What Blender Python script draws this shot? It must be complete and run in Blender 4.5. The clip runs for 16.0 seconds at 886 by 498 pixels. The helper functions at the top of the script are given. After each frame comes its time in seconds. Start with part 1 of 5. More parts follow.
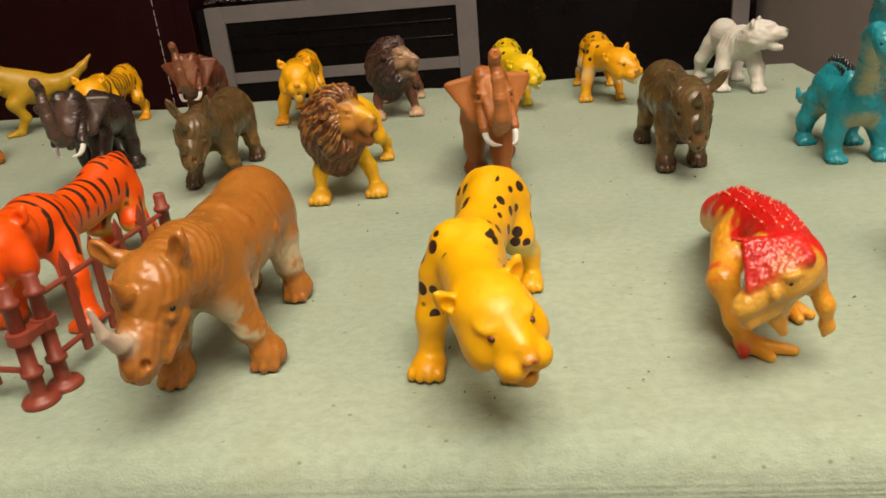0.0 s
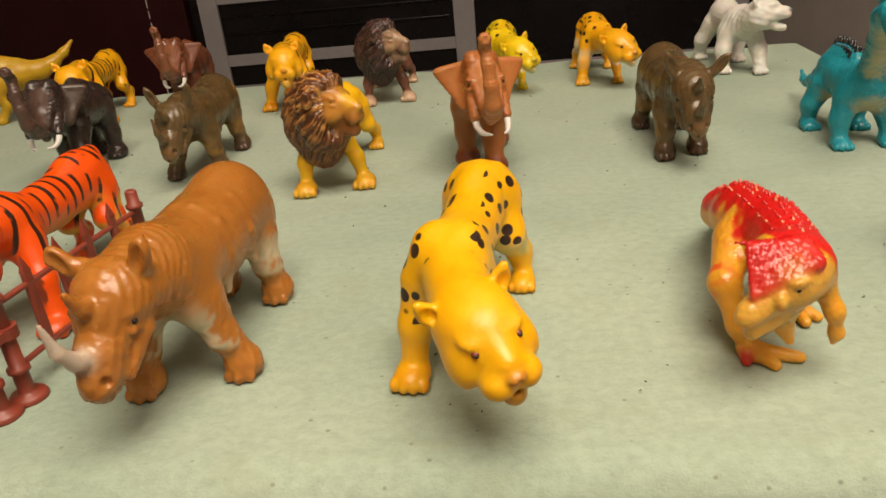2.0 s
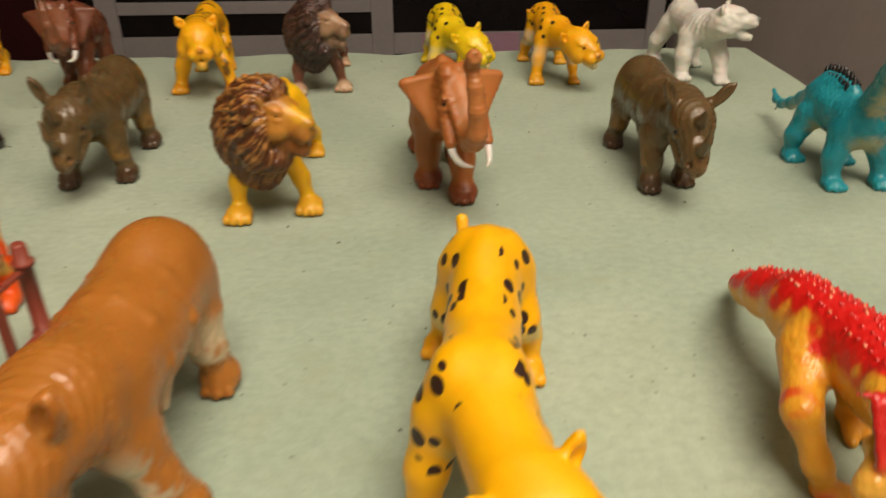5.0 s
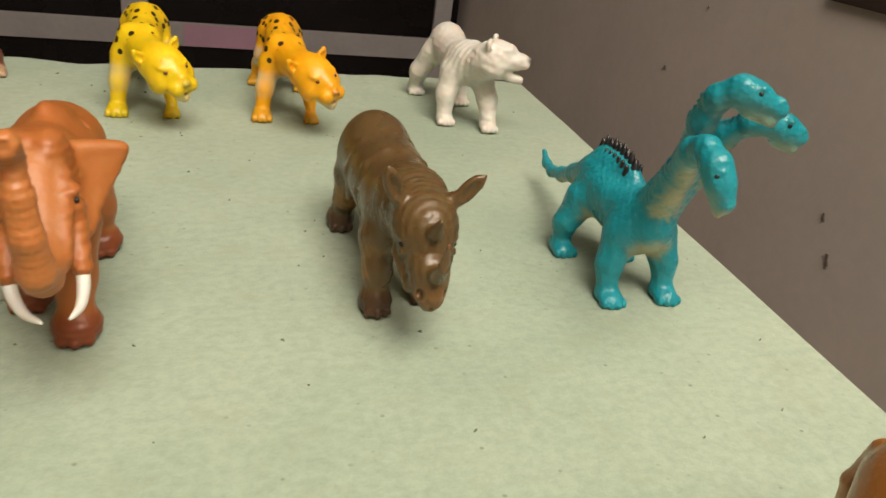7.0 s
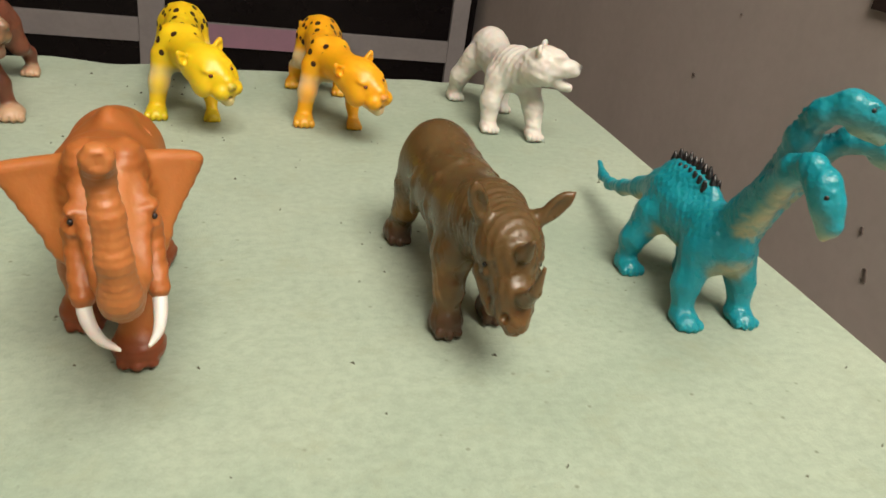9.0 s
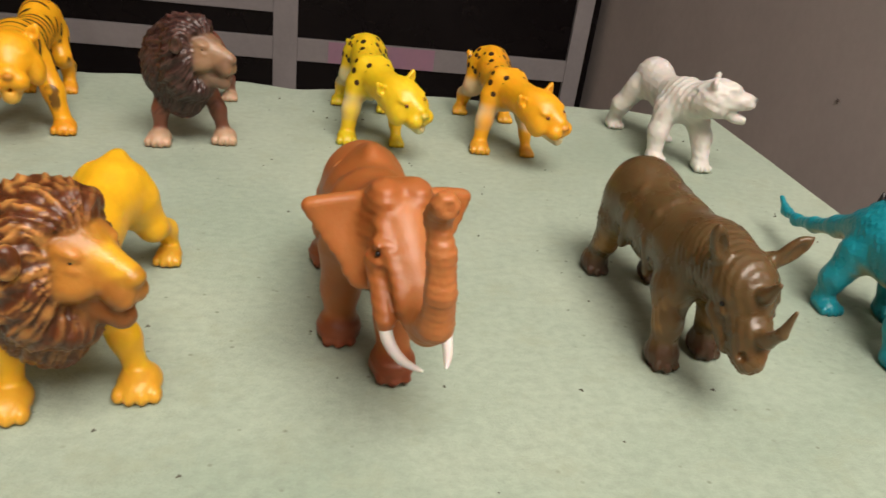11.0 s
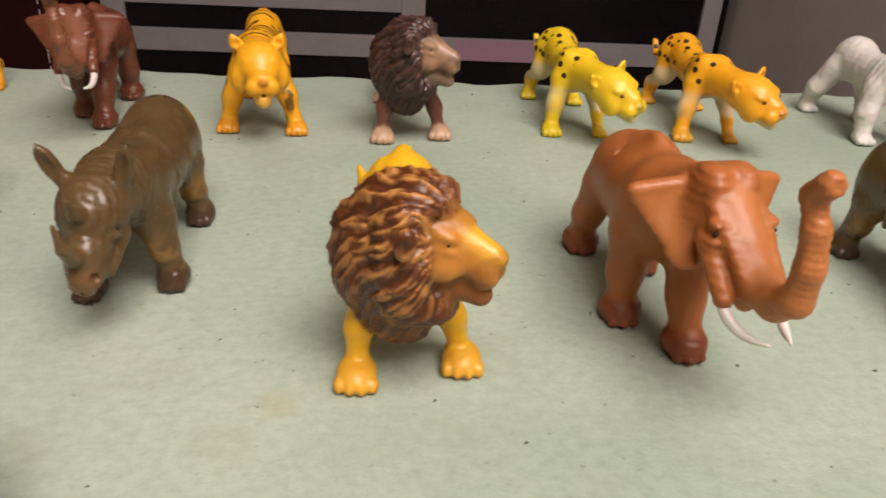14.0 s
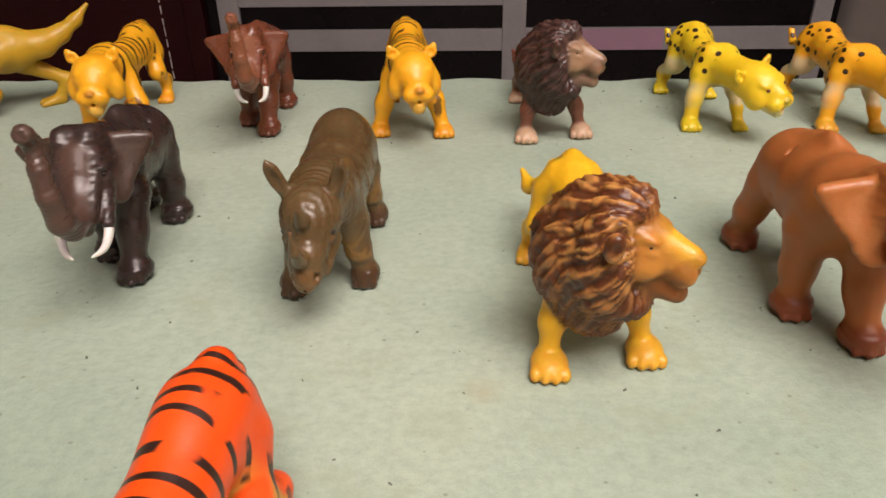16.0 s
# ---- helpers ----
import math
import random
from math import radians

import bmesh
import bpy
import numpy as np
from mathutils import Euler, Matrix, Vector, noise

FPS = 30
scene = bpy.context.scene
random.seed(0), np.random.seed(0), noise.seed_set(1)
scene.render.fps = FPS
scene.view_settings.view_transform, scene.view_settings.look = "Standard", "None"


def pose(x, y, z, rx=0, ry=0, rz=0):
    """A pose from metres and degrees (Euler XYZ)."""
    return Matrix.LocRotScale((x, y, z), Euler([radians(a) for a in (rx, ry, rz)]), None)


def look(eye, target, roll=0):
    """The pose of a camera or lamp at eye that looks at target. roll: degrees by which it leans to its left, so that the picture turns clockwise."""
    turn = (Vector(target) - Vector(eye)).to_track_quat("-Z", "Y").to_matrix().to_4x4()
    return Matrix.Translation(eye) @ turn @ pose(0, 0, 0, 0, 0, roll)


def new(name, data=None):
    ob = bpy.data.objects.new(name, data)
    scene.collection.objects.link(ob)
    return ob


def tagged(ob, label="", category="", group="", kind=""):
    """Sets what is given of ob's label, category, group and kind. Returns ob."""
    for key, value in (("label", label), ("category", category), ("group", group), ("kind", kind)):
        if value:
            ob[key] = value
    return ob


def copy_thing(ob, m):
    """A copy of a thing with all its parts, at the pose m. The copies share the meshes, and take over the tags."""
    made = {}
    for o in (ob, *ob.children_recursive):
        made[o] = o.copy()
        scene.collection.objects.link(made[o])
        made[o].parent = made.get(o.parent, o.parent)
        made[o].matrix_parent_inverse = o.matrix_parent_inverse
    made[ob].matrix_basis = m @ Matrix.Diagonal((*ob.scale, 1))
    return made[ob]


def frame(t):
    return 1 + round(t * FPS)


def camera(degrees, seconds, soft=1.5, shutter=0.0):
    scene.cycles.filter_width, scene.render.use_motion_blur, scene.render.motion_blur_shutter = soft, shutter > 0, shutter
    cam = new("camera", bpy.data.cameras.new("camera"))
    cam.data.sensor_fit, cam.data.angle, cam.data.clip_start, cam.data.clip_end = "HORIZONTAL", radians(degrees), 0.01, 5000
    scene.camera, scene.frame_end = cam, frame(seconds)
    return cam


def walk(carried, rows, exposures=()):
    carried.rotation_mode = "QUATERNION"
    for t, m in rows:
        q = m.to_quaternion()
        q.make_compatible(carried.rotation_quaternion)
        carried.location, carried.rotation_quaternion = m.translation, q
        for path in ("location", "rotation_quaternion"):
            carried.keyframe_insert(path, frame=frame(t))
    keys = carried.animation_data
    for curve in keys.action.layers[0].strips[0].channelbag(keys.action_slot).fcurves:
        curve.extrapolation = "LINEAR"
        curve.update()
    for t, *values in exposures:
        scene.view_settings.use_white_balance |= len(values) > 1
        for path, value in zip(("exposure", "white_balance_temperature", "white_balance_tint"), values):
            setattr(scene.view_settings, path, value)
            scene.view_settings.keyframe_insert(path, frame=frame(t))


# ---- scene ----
cam = camera(62.7, 16.0, shutter=0.5)
PATH = [
    (0, (-0.035, 0.017, 0.133), (-0.218, 1.853, -0.639), -5.2),
    (0.5, (-0.029, 0.016, 0.136), (-0.205, 1.857, -0.625), -5.2),
    (1, (-0.027, 0.016, 0.137), (-0.217, 1.853, -0.631), -5.2),
    (1.5, (-0.025, 0.023, 0.139), (-0.205, 1.857, -0.639), -5.9),
    (2, (-0.031, 0.034, 0.133), (-0.216, 1.848, -0.687), -5.7),
    (2.5, (-0.036, 0.027, 0.143), (-0.223, 1.848, -0.663), -5.7),
    (3, (-0.062, 0.042, 0.141), (-0.217, 1.846, -0.709), -5.1),
    (3.2, (-0.077, 0.047, 0.14), (-0.191, 1.824, -0.771), -5.3),
    (5.3, (-0.058, 0.132, 0.147), (0.156, 1.884, -0.793), 2.7),
    (5.5, (-0.047, 0.161, 0.145), (0.288, 1.877, -0.827), 4.9),
    (6, (-0.029, 0.201, 0.139), (0.417, 1.907, -0.804), 7.9),
    (6.5, (-0.015, 0.206, 0.147), (0.528, 1.901, -0.766), 8.1),
    (7, (0.0, 0.221, 0.142), (0.63, 1.881, -0.777), 8.2),
    (7.5, (0.003, 0.228, 0.143), (0.649, 1.871, -0.796), 7.9),
    (8, (0.005, 0.237, 0.142), (0.662, 1.877, -0.797), 8.1),
    (8.5, (-0.015, 0.237, 0.139), (0.62, 1.896, -0.779), 9.5),
    (9, (-0.019, 0.242, 0.137), (0.607, 1.907, -0.777), 9.0),
    (9.5, (-0.023, 0.255, 0.139), (0.589, 1.942, -0.744), 11.0),
    (10, (-0.047, 0.255, 0.136), (0.467, 1.965, -0.765), 9.6),
    (10.2, (-0.052, 0.251, 0.139), (0.437, 1.968, -0.762), 9.3),
    (12.3, (-0.083, 0.241, 0.144), (0.189, 1.985, -0.796), 4.7),
    (12.5, (-0.084, 0.242, 0.142), (0.188, 1.981, -0.809), 4.4),
    (13, (-0.099, 0.243, 0.139), (0.141, 1.986, -0.811), 4.3),
    (13.5, (-0.118, 0.242, 0.14), (0.098, 1.995, -0.798), 4.2),
    (14, (-0.132, 0.238, 0.14), (0.002, 1.995, -0.808), 3.1),
    (14.5, (-0.144, 0.235, 0.14), (-0.071, 1.994, -0.809), 2.2),
    (15, (-0.155, 0.23, 0.146), (-0.167, 1.987, -0.809), 0.3),
    (15.5, (-0.161, 0.227, 0.15), (-0.22, 1.981, -0.81), -0.9),
    (16, (-0.165, 0.223, 0.152), (-0.269, 1.965, -0.826), -1.2),
]
walk(cam, [(t, look(eye, target, roll)) for t, eye, target, roll in PATH],
     [(0, -0.46, 6900, 14), (3, -0.48, 6900, 16), (5.5, -0.58, 6900, 14), (6.5, -0.36, 6700, 13), (8, -0.20, 6450, 12), (12.5, -0.30, 6150, 22), (16, -0.18, 6150, 24)])


# ---- light and room air ----
world = bpy.data.worlds.new("world")
scene.world = world
world.use_nodes = True
world.node_tree.nodes["Background"].inputs[0].default_value = (0.9, 0.95, 1.0, 1)
world.node_tree.nodes["Background"].inputs[1].default_value = 0.0


def area_lamp(name, at, target, size_x, size_y, watts, colour):
    data = bpy.data.lights.new(name, "AREA")
    data.shape, data.size, data.size_y, data.energy, data.color = "RECTANGLE", size_x, size_y, watts, colour
    ob = new(name, data)
    ob.matrix_world = look(at, target)
    return ob


# main ceiling lamp, out of view
area_lamp("unseen_light", (0.26, -0.24, 1.22), (0.22, -0.12, 0), 1.1, 0.8, 51, (1.0, 0.9, 0.74))
# weak fill lamp, added unseen to lift the far wall and cabinet rails
area_lamp("unseen_light", (0.10, 1.15, 1.62), (0.10, 1.15, 0), 1.2, 0.4, 2.6, (1.0, 0.9, 0.74))


# ---- materials ----
def nodes_of(mat):
    mat.use_nodes = True
    nt = mat.node_tree
    return nt, nt.nodes, nt.links, nt.nodes["Principled BSDF"]


def coords(nt, kind="Object", scale=(1, 1, 1)):
    tc = nt.nodes.new("ShaderNodeTexCoord")
    mp = nt.nodes.new("ShaderNodeMapping")
    mp.inputs["Scale"].default_value = scale
    nt.links.new(tc.outputs[kind], mp.inputs["Vector"])
    return mp.outputs["Vector"]


def noise_tex(nt, vec, scale, detail=4, rough=0.55):
    n = nt.nodes.new("ShaderNodeTexNoise")
    n.inputs["Scale"].default_value, n.inputs["Detail"].default_value, n.inputs["Roughness"].default_value = scale, detail, rough
    nt.links.new(vec, n.inputs["Vector"])
    return n.outputs["Fac"]


def ramp(nt, fac, stops):
    r = nt.nodes.new("ShaderNodeValToRGB")
    while len(r.color_ramp.elements) < len(stops):
        r.color_ramp.elements.new(0.5)
    for e, (p, c) in zip(r.color_ramp.elements, stops):
        e.position, e.color = p, (*c, 1) if len(c) == 3 else c
    nt.links.new(fac, r.inputs["Fac"])
    return r.outputs["Color"]


def grey(v):
    return (v, v, v)


def mix(nt, kind, fac, a, b):
    m = nt.nodes.new("ShaderNodeMix")
    m.data_type, m.blend_type = "RGBA", kind
    for sock, val in ((m.inputs[0], fac), (m.inputs[6], a), (m.inputs[7], b)):
        if isinstance(val, (int, float)):
            sock.default_value = val
        elif isinstance(val, tuple):
            sock.default_value = (*val, 1)
        else:
            nt.links.new(val, sock)
    return m.outputs[2]


def maths(nt, op, a, b=0.0, clamp=False):
    m = nt.nodes.new("ShaderNodeMath")
    m.operation, m.use_clamp = op, clamp
    for sock, val in ((m.inputs[0], a), (m.inputs[1], b)):
        if isinstance(val, (int, float)):
            sock.default_value = val
        else:
            nt.links.new(val, sock)
    return m.outputs[0]


def bump(nt, bsdf, height, strength, distance):
    b = nt.nodes.new("ShaderNodeBump")
    b.inputs["Strength"].default_value, b.inputs["Distance"].default_value = strength, distance
    nt.links.new(height, b.inputs["Height"])
    nt.links.new(b.outputs["Normal"], bsdf.inputs["Normal"])
    return b


def surface(name, a, b, scale=30, rough=0.6, rough2=None, bump_scale=200, bump_mm=0.2, metallic=0.0):
    """A plain surface with two-scale variation of colour a to b, and fine relief."""
    mat = bpy.data.materials.new(name)
    nt, nodes, links, bsdf = nodes_of(mat)
    vec = coords(nt)
    big, small = noise_tex(nt, vec, scale), noise_tex(nt, vec, bump_scale, 3)
    both = maths(nt, "ADD", maths(nt, "MULTIPLY", big, 0.7), maths(nt, "MULTIPLY", small, 0.3))
    links.new(ramp(nt, both, [(0.3, a), (0.7, b)]), bsdf.inputs["Base Color"])
    links.new(ramp(nt, big, [(0.3, grey(rough)), (0.7, grey(rough2 if rough2 is not None else rough))]), bsdf.inputs["Roughness"])
    bsdf.inputs["Metallic"].default_value = metallic
    if bump_mm:
        bump(nt, bsdf, small, 0.6, bump_mm / 1000)
    return mat


def duller(mat, level):
    mat.node_tree.nodes["Principled BSDF"].inputs["Specular IOR Level"].default_value = level
    return mat


def plastic(name, rough=0.38, pattern="", mark=(0.03, 0.012, 0.008), relief=0.25, relief_scale=420, wear=0.12, scales=False, crease=False, dense=1.0):
    """Moulded plastic in the paint stored on the mesh; the paint's alpha says where the markings lie."""
    mat = bpy.data.materials.new(name)
    nt, nodes, links, bsdf = nodes_of(mat)
    att = nodes.new("ShaderNodeAttribute")
    att.attribute_name = "paint"
    vec = coords(nt)
    blotch = noise_tex(nt, vec, 55, 5)
    fine = noise_tex(nt, vec, relief_scale, 4)
    colour = mix(nt, "MULTIPLY", 1.0, att.outputs["Color"], ramp(nt, blotch, [(0.25, grey(1 - 2 * wear)), (0.75, grey(1.0))]))
    if pattern == "spots":
        warp = nodes.new("ShaderNodeMapping")
        warp.inputs["Scale"].default_value = (118 * dense, 150 * dense, 150 * dense)
        links.new(vec, warp.inputs["Vector"])
        v = nodes.new("ShaderNodeTexVoronoi")
        v.inputs["Scale"].default_value, v.inputs["Randomness"].default_value = 1.0, 0.75
        links.new(warp.outputs[0], v.inputs["Vector"])
        spot = ramp(nt, v.outputs["Distance"], [(0.30, grey(1)), (0.34, grey(0))])
        amount = maths(nt, "MULTIPLY", spot, ramp(nt, att.outputs["Alpha"], [(0.4, grey(0)), (0.5, grey(1))]))
    elif pattern == "stripes":
        w = nodes.new("ShaderNodeTexWave")
        w.wave_type, w.bands_direction, w.wave_profile = "BANDS", "X", "SIN"
        for key, val in (("Scale", 52), ("Distortion", 5.5), ("Detail", 2.0), ("Detail Scale", 1.1), ("Detail Roughness", 0.5)):
            w.inputs[key].default_value = val
        warp = nodes.new("ShaderNodeMapping")
        warp.inputs["Scale"].default_value, warp.inputs["Rotation"].default_value = (1, 0.25, 0.4), (0, 0.25, 0)
        links.new(vec, warp.inputs["Vector"])
        links.new(warp.outputs[0], w.inputs["Vector"])
        band = ramp(nt, w.outputs["Fac"], [(0.74, grey(0)), (0.8, grey(1))])
        gaps = ramp(nt, noise_tex(nt, vec, 75, 2), [(0.42, grey(0)), (0.47, grey(1))])
        amount = maths(nt, "MULTIPLY", maths(nt, "MULTIPLY", band, gaps), att.outputs["Alpha"])
    if pattern:
        colour = mix(nt, "MIX", amount, colour, mark)
    links.new(colour, bsdf.inputs["Base Color"])
    links.new(ramp(nt, blotch, [(0.3, grey(rough - 0.06)), (0.75, grey(rough + 0.12))]), bsdf.inputs["Roughness"])
    bsdf.inputs["Specular IOR Level"].default_value = 0.5
    bsdf.inputs["Subsurface Weight"].default_value, bsdf.inputs["Subsurface Scale"].default_value = 0.22, 0.004
    height = maths(nt, "ADD", fine, maths(nt, "MULTIPLY", blotch, 1.5))
    if scales:
        cells = nodes.new("ShaderNodeTexVoronoi")
        cells.inputs["Scale"].default_value = 640
        links.new(vec, cells.inputs["Vector"])
        height = maths(nt, "SUBTRACT", maths(nt, "MULTIPLY", fine, 0.5), cells.outputs["Distance"])
    if crease:
        fold = nodes.new("ShaderNodeTexWave")
        fold.wave_type, fold.bands_direction, fold.wave_profile = "BANDS", "DIAGONAL", "SIN"
        for key, val in (("Scale", 95), ("Distortion", 14), ("Detail", 3.0), ("Detail Scale", 1.4), ("Detail Roughness", 0.6)):
            fold.inputs[key].default_value = val
        links.new(vec, fold.inputs["Vector"])
        height = maths(nt, "ADD", height, maths(nt, "MULTIPLY", fold.outputs["Fac"], 0.16))
    bump(nt, bsdf, height, 0.7, relief / 1000)
    return mat


def cloth_material():
    mat = bpy.data.materials.new("terry_cloth")
    nt, nodes, links, bsdf = nodes_of(mat)
    vec = coords(nt)
    stretched = coords(nt, "Object", (0.85, 1.0, 1.0))
    cloud = noise_tex(nt, vec, 6, 5)
    felt = noise_tex(nt, stretched, 260, 5, 0.7)
    fuzz = noise_tex(nt, vec, 1100, 3, 0.6)
    base = ramp(nt, cloud, [(0.28, (0.27, 0.36, 0.275)), (0.5, (0.36, 0.445, 0.35)), (0.72, (0.43, 0.51, 0.40))])
    base = mix(nt, "MULTIPLY", 1.0, base, ramp(nt, felt, [(0.3, grey(0.80)), (0.62, grey(1.0))]))
    # lint and dark specks
    v = nodes.new("ShaderNodeTexVoronoi")
    links.new(stretched, v.inputs["Vector"])
    v.inputs["Scale"].default_value = 190
    pick = nodes.new("ShaderNodeSeparateColor")
    links.new(v.outputs["Color"], pick.inputs[0])
    speck = maths(nt, "MULTIPLY", ramp(nt, v.outputs["Distance"], [(0.06, grey(1)), (0.15, grey(0))]), ramp(nt, pick.outputs[0], [(0.70, grey(0)), (0.85, grey(0.8))]))
    base = mix(nt, "MIX", speck, base, (0.16, 0.19, 0.13))
    smear = ramp(nt, noise_tex(nt, stretched, 45, 4, 0.7), [(0.53, grey(0)), (0.72, grey(0.6))])
    base = mix(nt, "MIX", smear, base, (0.30, 0.35, 0.25))
    # an old brownish stain
    away = nodes.new("ShaderNodeVectorMath")
    away.operation = "DISTANCE"
    away.inputs[1].default_value = (-0.164, 0.402, 0)
    links.new(vec, away.inputs[0])
    ring = maths(nt, "ADD", away.outputs["Value"], maths(nt, "MULTIPLY", noise_tex(nt, vec, 180), 0.008))
    base = mix(nt, "MIX", ramp(nt, ring, [(0.005, grey(0.55)), (0.011, grey(0))]), base, (0.36, 0.33, 0.2))
    links.new(base, bsdf.inputs["Base Color"])
    bsdf.inputs["Roughness"].default_value = 0.95
    bsdf.inputs["Sheen Weight"].default_value = 0.25
    bsdf.inputs["Specular IOR Level"].default_value = 0.1
    height = maths(nt, "ADD", maths(nt, "MULTIPLY", felt, 1.2), fuzz)
    # knitted rows that show where the cloth bends over the front edge
    axes = nodes.new("ShaderNodeSeparateXYZ")
    links.new(vec, axes.inputs[0])
    rows = maths(nt, "SINE", maths(nt, "MULTIPLY", maths(nt, "ADD", axes.outputs[1], maths(nt, "MULTIPLY", axes.outputs[2], -1.0)), 5200))
    bend = ramp(nt, maths(nt, "MULTIPLY", axes.outputs[1], 4.0), [(0.735, grey(0.14)), (0.775, grey(0))])
    height = maths(nt, "ADD", height, maths(nt, "MULTIPLY", rows, bend))
    bump(nt, bsdf, height, 0.6, 0.0006)
    return mat


M_CLOTH = cloth_material()
M_WALL = surface("grey_plaster", (0.46, 0.41, 0.385), (0.56, 0.50, 0.47), 5, 0.85, 0.7, 90, 0.5)
M_FLOOR = surface("floor_tile", (0.22, 0.2, 0.18), (0.3, 0.27, 0.24), 6, 0.5, 0.7, 60, 0.3)
M_ROOM = surface("cream_plaster", (0.62, 0.58, 0.5), (0.7, 0.66, 0.58), 4, 0.85, 0.8, 80, 0.4)
M_BLACK = duller(surface("black_glass", (0.004, 0.003, 0.0035), (0.007, 0.005, 0.006), 9, 0.2, 0.35, 150, 0.05), 0.22)
M_FRAME = surface("grey_frame_paint", (0.24, 0.225, 0.23), (0.31, 0.29, 0.295), 14, 0.55, 0.7, 120, 0.15)
M_PINK = surface("pink_stain_paint", (0.33, 0.2, 0.27), (0.4, 0.22, 0.31), 14, 0.55, 0.7, 120, 0.15)
M_MAROON = duller(surface("maroon_laminate", (0.020, 0.0025, 0.0035), (0.031, 0.0042, 0.0056), 8, 0.4, 0.55, 120, 0.1), 0.15)
M_DARKWOOD = surface("dark_wood", (0.025, 0.014, 0.012), (0.045, 0.026, 0.022), 20, 0.5, 0.65, 150, 0.2)
M_SCUFF = surface("dull_scuff", (0.10, 0.075, 0.065), (0.2, 0.165, 0.15), 200, 0.8, 0.9, 300, 0.1)
M_WHITE = surface("white_thread", (0.6, 0.55, 0.52), (0.75, 0.7, 0.66), 40, 0.7, 0.8, 300, 0.1)
M_FOIL = surface("crumpled_foil", (0.4, 0.38, 0.38), (0.7, 0.68, 0.68), 60, 0.2, 0.4, 90, 1.5, 0.9)
M_TABLE = surface("table_board", (0.2, 0.13, 0.08), (0.3, 0.2, 0.12), 16, 0.5, 0.65, 150, 0.2)
M_LINT = surface("lint_fibre", (0.07, 0.07, 0.055), (0.19, 0.20, 0.15), 300, 0.9, 0.9, 300, 0.0)
M_FENCE = plastic("fence_plastic", 0.42, relief=0.12)


# ---- mesh helpers ----
def part(name, bm, material, parent=None, label=""):
    me = bpy.data.meshes.new(name)
    bm.to_mesh(me)
    bm.free()
    ob = new(name, me)
    me.materials.append(material)
    if parent:
        ob.parent = parent
    if label:
        ob["label"] = label
    return ob


def box_bm(x0, x1, y0, y1, z0, z1, bevel=0.0, bm=None):
    bm = bm or bmesh.new()
    m = Matrix.Translation(((x0 + x1) / 2, (y0 + y1) / 2, (z0 + z1) / 2)) @ Matrix.Diagonal((x1 - x0, y1 - y0, z1 - z0, 1))
    made = bmesh.ops.create_cube(bm, size=1, matrix=m)
    if bevel:
        edges = {e for v in made["verts"] for e in v.link_edges}
        bmesh.ops.bevel(bm, geom=list(edges), offset=bevel, segments=2, affect="EDGES", profile=0.5)
    return bm


def empty_thing(name, at, label, category, group="", kind=""):
    ob = new(name)
    ob.empty_display_size = 0.02
    ob.location = at
    return tagged(ob, label, category, group, kind)


# ---- room ----
def slab(name, b, material, label):
    ob = part(name, box_bm(*b), material)
    return tagged(ob, label, name.split("_")[0], "", "structure")


FLOOR_Z, CEIL_Z = -0.75, 1.65
slab("floor", (-2.2, 0.64, -1.6, 2.3, FLOOR_Z - 0.1, FLOOR_Z), M_FLOOR, "plain grey-brown floor under the table")
slab("wall_east", (0.54, 0.64, -1.6, 2.3, FLOOR_Z, CEIL_Z), M_WALL, "grey-brown plastered wall with faint stains and marks")
slab("wall_north", (-2.2, 0.54, 2.2, 2.3, FLOOR_Z, CEIL_Z), M_DARKWOOD, "dark wall behind the framed cabinet")
# south and west walls and ceiling: unseen, added to bounce fill light
slab("wall_south", (-2.2, 0.54, -1.6, -1.5, FLOOR_Z, CEIL_Z), M_ROOM, "plain cream plaster wall out of view, added to bounce light")
slab("wall_west", (-2.3, -2.2, -1.6, 2.3, FLOOR_Z, CEIL_Z), M_ROOM, "plain cream plaster wall out of view, added to bounce light")
slab("ceiling", (-2.3, 0.64, -1.6, 2.3, CEIL_Z, CEIL_Z + 0.1), M_ROOM, "plain cream ceiling out of view, added to bounce light")


